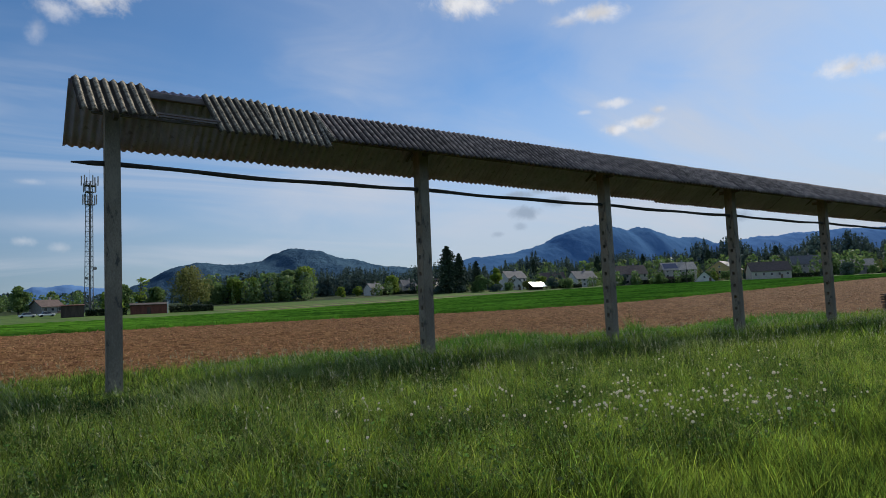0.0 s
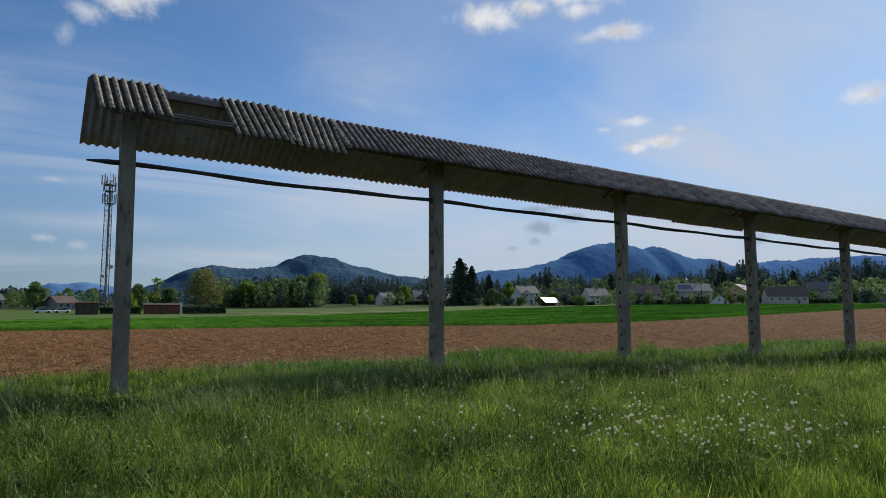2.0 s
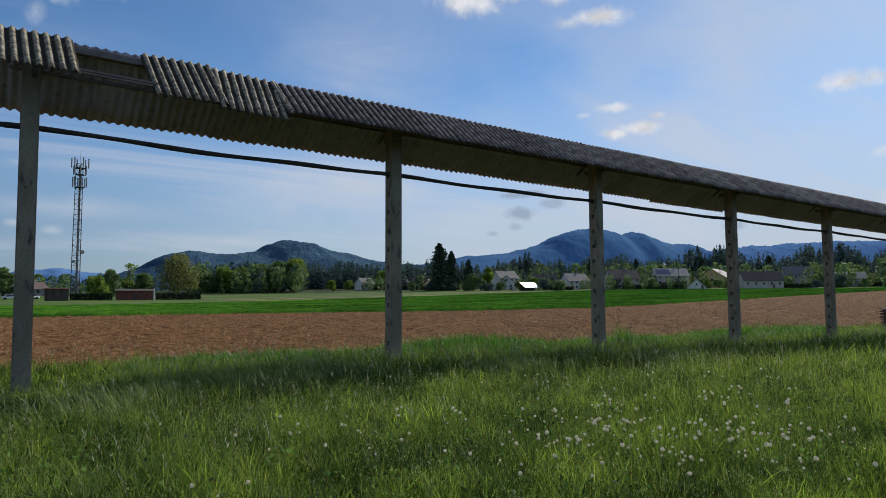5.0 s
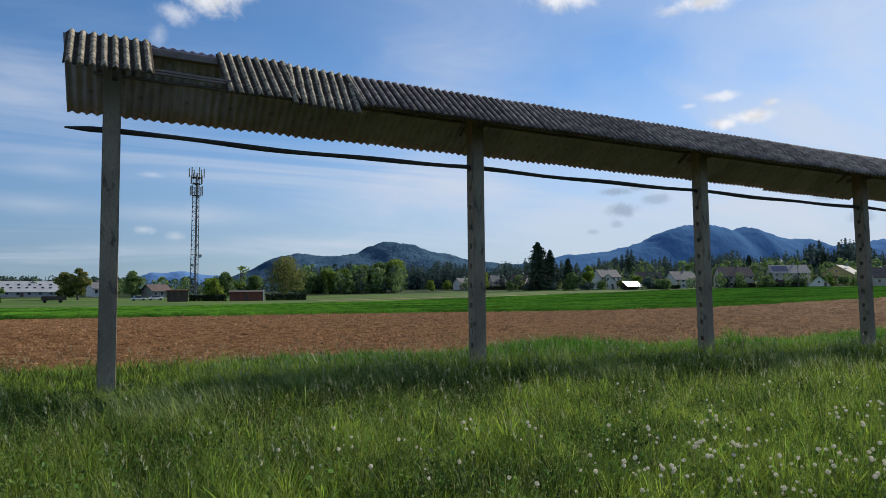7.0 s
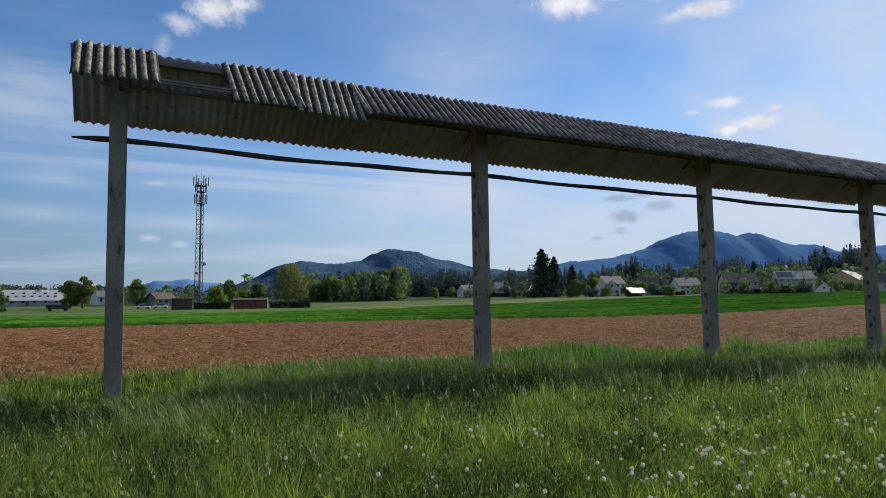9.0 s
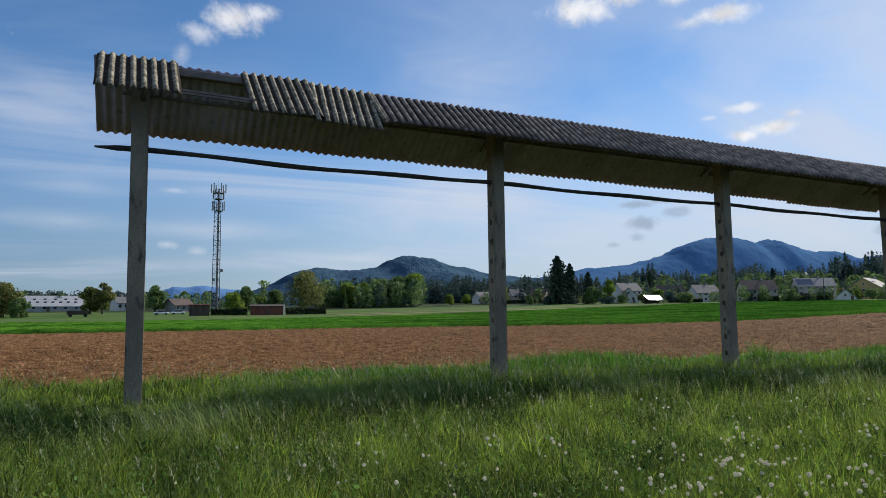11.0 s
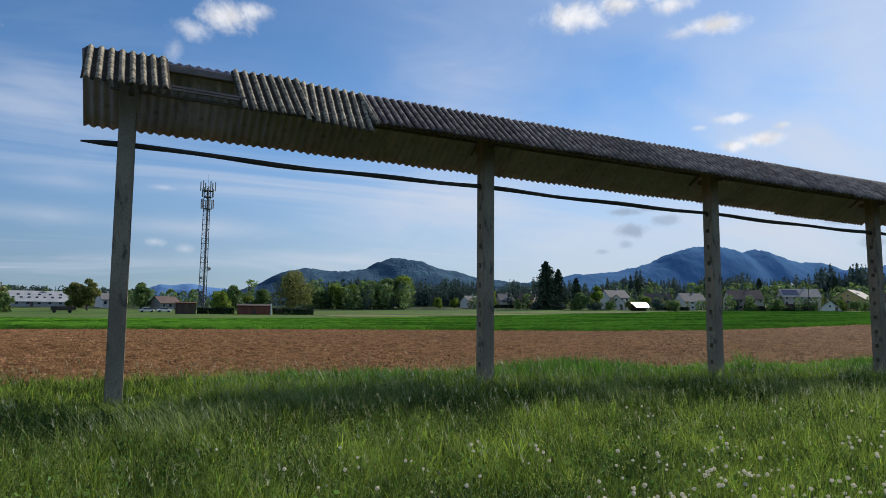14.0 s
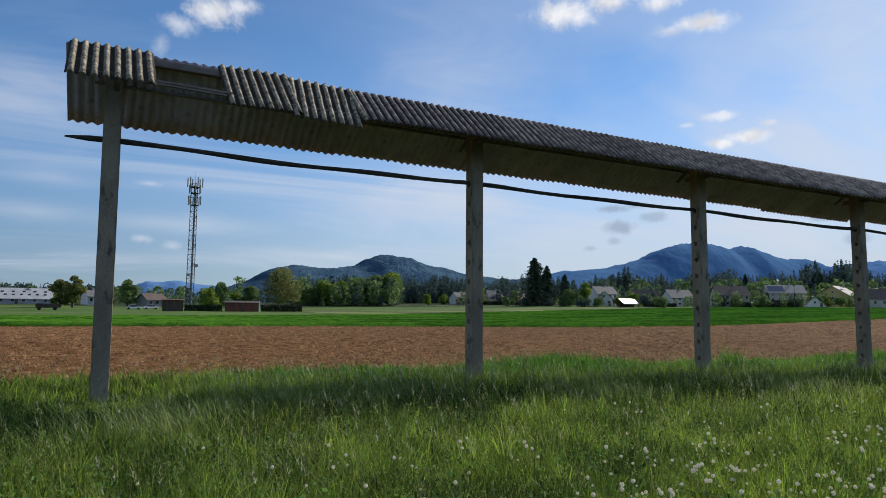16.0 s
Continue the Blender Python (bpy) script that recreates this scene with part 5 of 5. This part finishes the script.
# ---- flowers ----
def dandelions():
    """Dandelion clocks: a thin stem and a ball of fluff made of fine spokes."""
    rng = random.Random(15)
    flower = thing("dandelion_clock", pose(0, 0, 0), "white fluffy dandelion seed head on a thin stem", "flower", "dandelion clocks in the meadow")
    part("stem", tube(bmesh.new(), [(0, 0, -0.05), (0.01, 0, 0.28), (0.03, 0.01, 0.56)], [0.0035, 0.003, 0.0025], 5), M_STEM, flower, "thin green stem")
    bm = bmesh.new()
    bmesh.ops.create_icosphere(bm, subdivisions=1, radius=0.005)
    for k in range(150):
        d = Vector((rng.gauss(0, 1), rng.gauss(0, 1), rng.gauss(0, 1))).normalized()
        s = d.orthogonal().normalized() * 0.0038
        t, k = d.cross(s), rng.uniform(0.72, 1.08)
        a = [bm.verts.new(d * 0.026 * k + s), bm.verts.new(d * 0.026 * k - s), bm.verts.new(d * 0.024 * k + t), bm.verts.new(d * 0.024 * k - t), bm.verts.new(d * 0.010)]
        bm.faces.new((a[0], a[2], a[1])), bm.faces.new((a[0], a[1], a[3])), bm.faces.new((a[2], a[3], a[4]))
    head = part("seed_head", bm, M_FLUFF, flower, "round white fluff ball")
    head.matrix_basis = pose(0.03, 0.01, 0.57)
    first = True
    made = 0
    patches = [(5.5, -10.4, 0.7, 3.0), (3.9, -9.2, 0.6, 2.2), (6.1, -8.6, 0.7, 2.4), (5.2, -9.4, 0.8, 2.0), (8.1, -8.4, 1.3, 2.2), (2.6, -7.6, 0.7, 0.9), (1.2, -8.5, 0.6, 0.5), (7.4, -5.4, 2.2, 0.7), (0.5, -6.5, 1.6, 0.2)]
    while made < 290:
        cx, cy, r, _ = rng.choices(patches, [p[3] for p in patches])[0]
        x, y = rng.gauss(cx, r), rng.gauss(cy, r * 0.8)
        if math.hypot(x + 0.9, y + 14.2) < 4.2:
            continue
        for _ in range(rng.choice((1, 1, 1, 2, 3, 5))):
            s = rng.uniform(0.42, 0.8)
            px, py = x + rng.gauss(0, 0.12), y + rng.gauss(0, 0.12)
            m = pose(px, py, gz(px, py), rng.uniform(-8, 8), rng.uniform(-14, 6), rng.uniform(0, 360))
            if first:
                flower.matrix_basis, first = m, False
            else:
                copy_thing(flower, m).scale = (s, s, s)
            made += 1


dandelions()
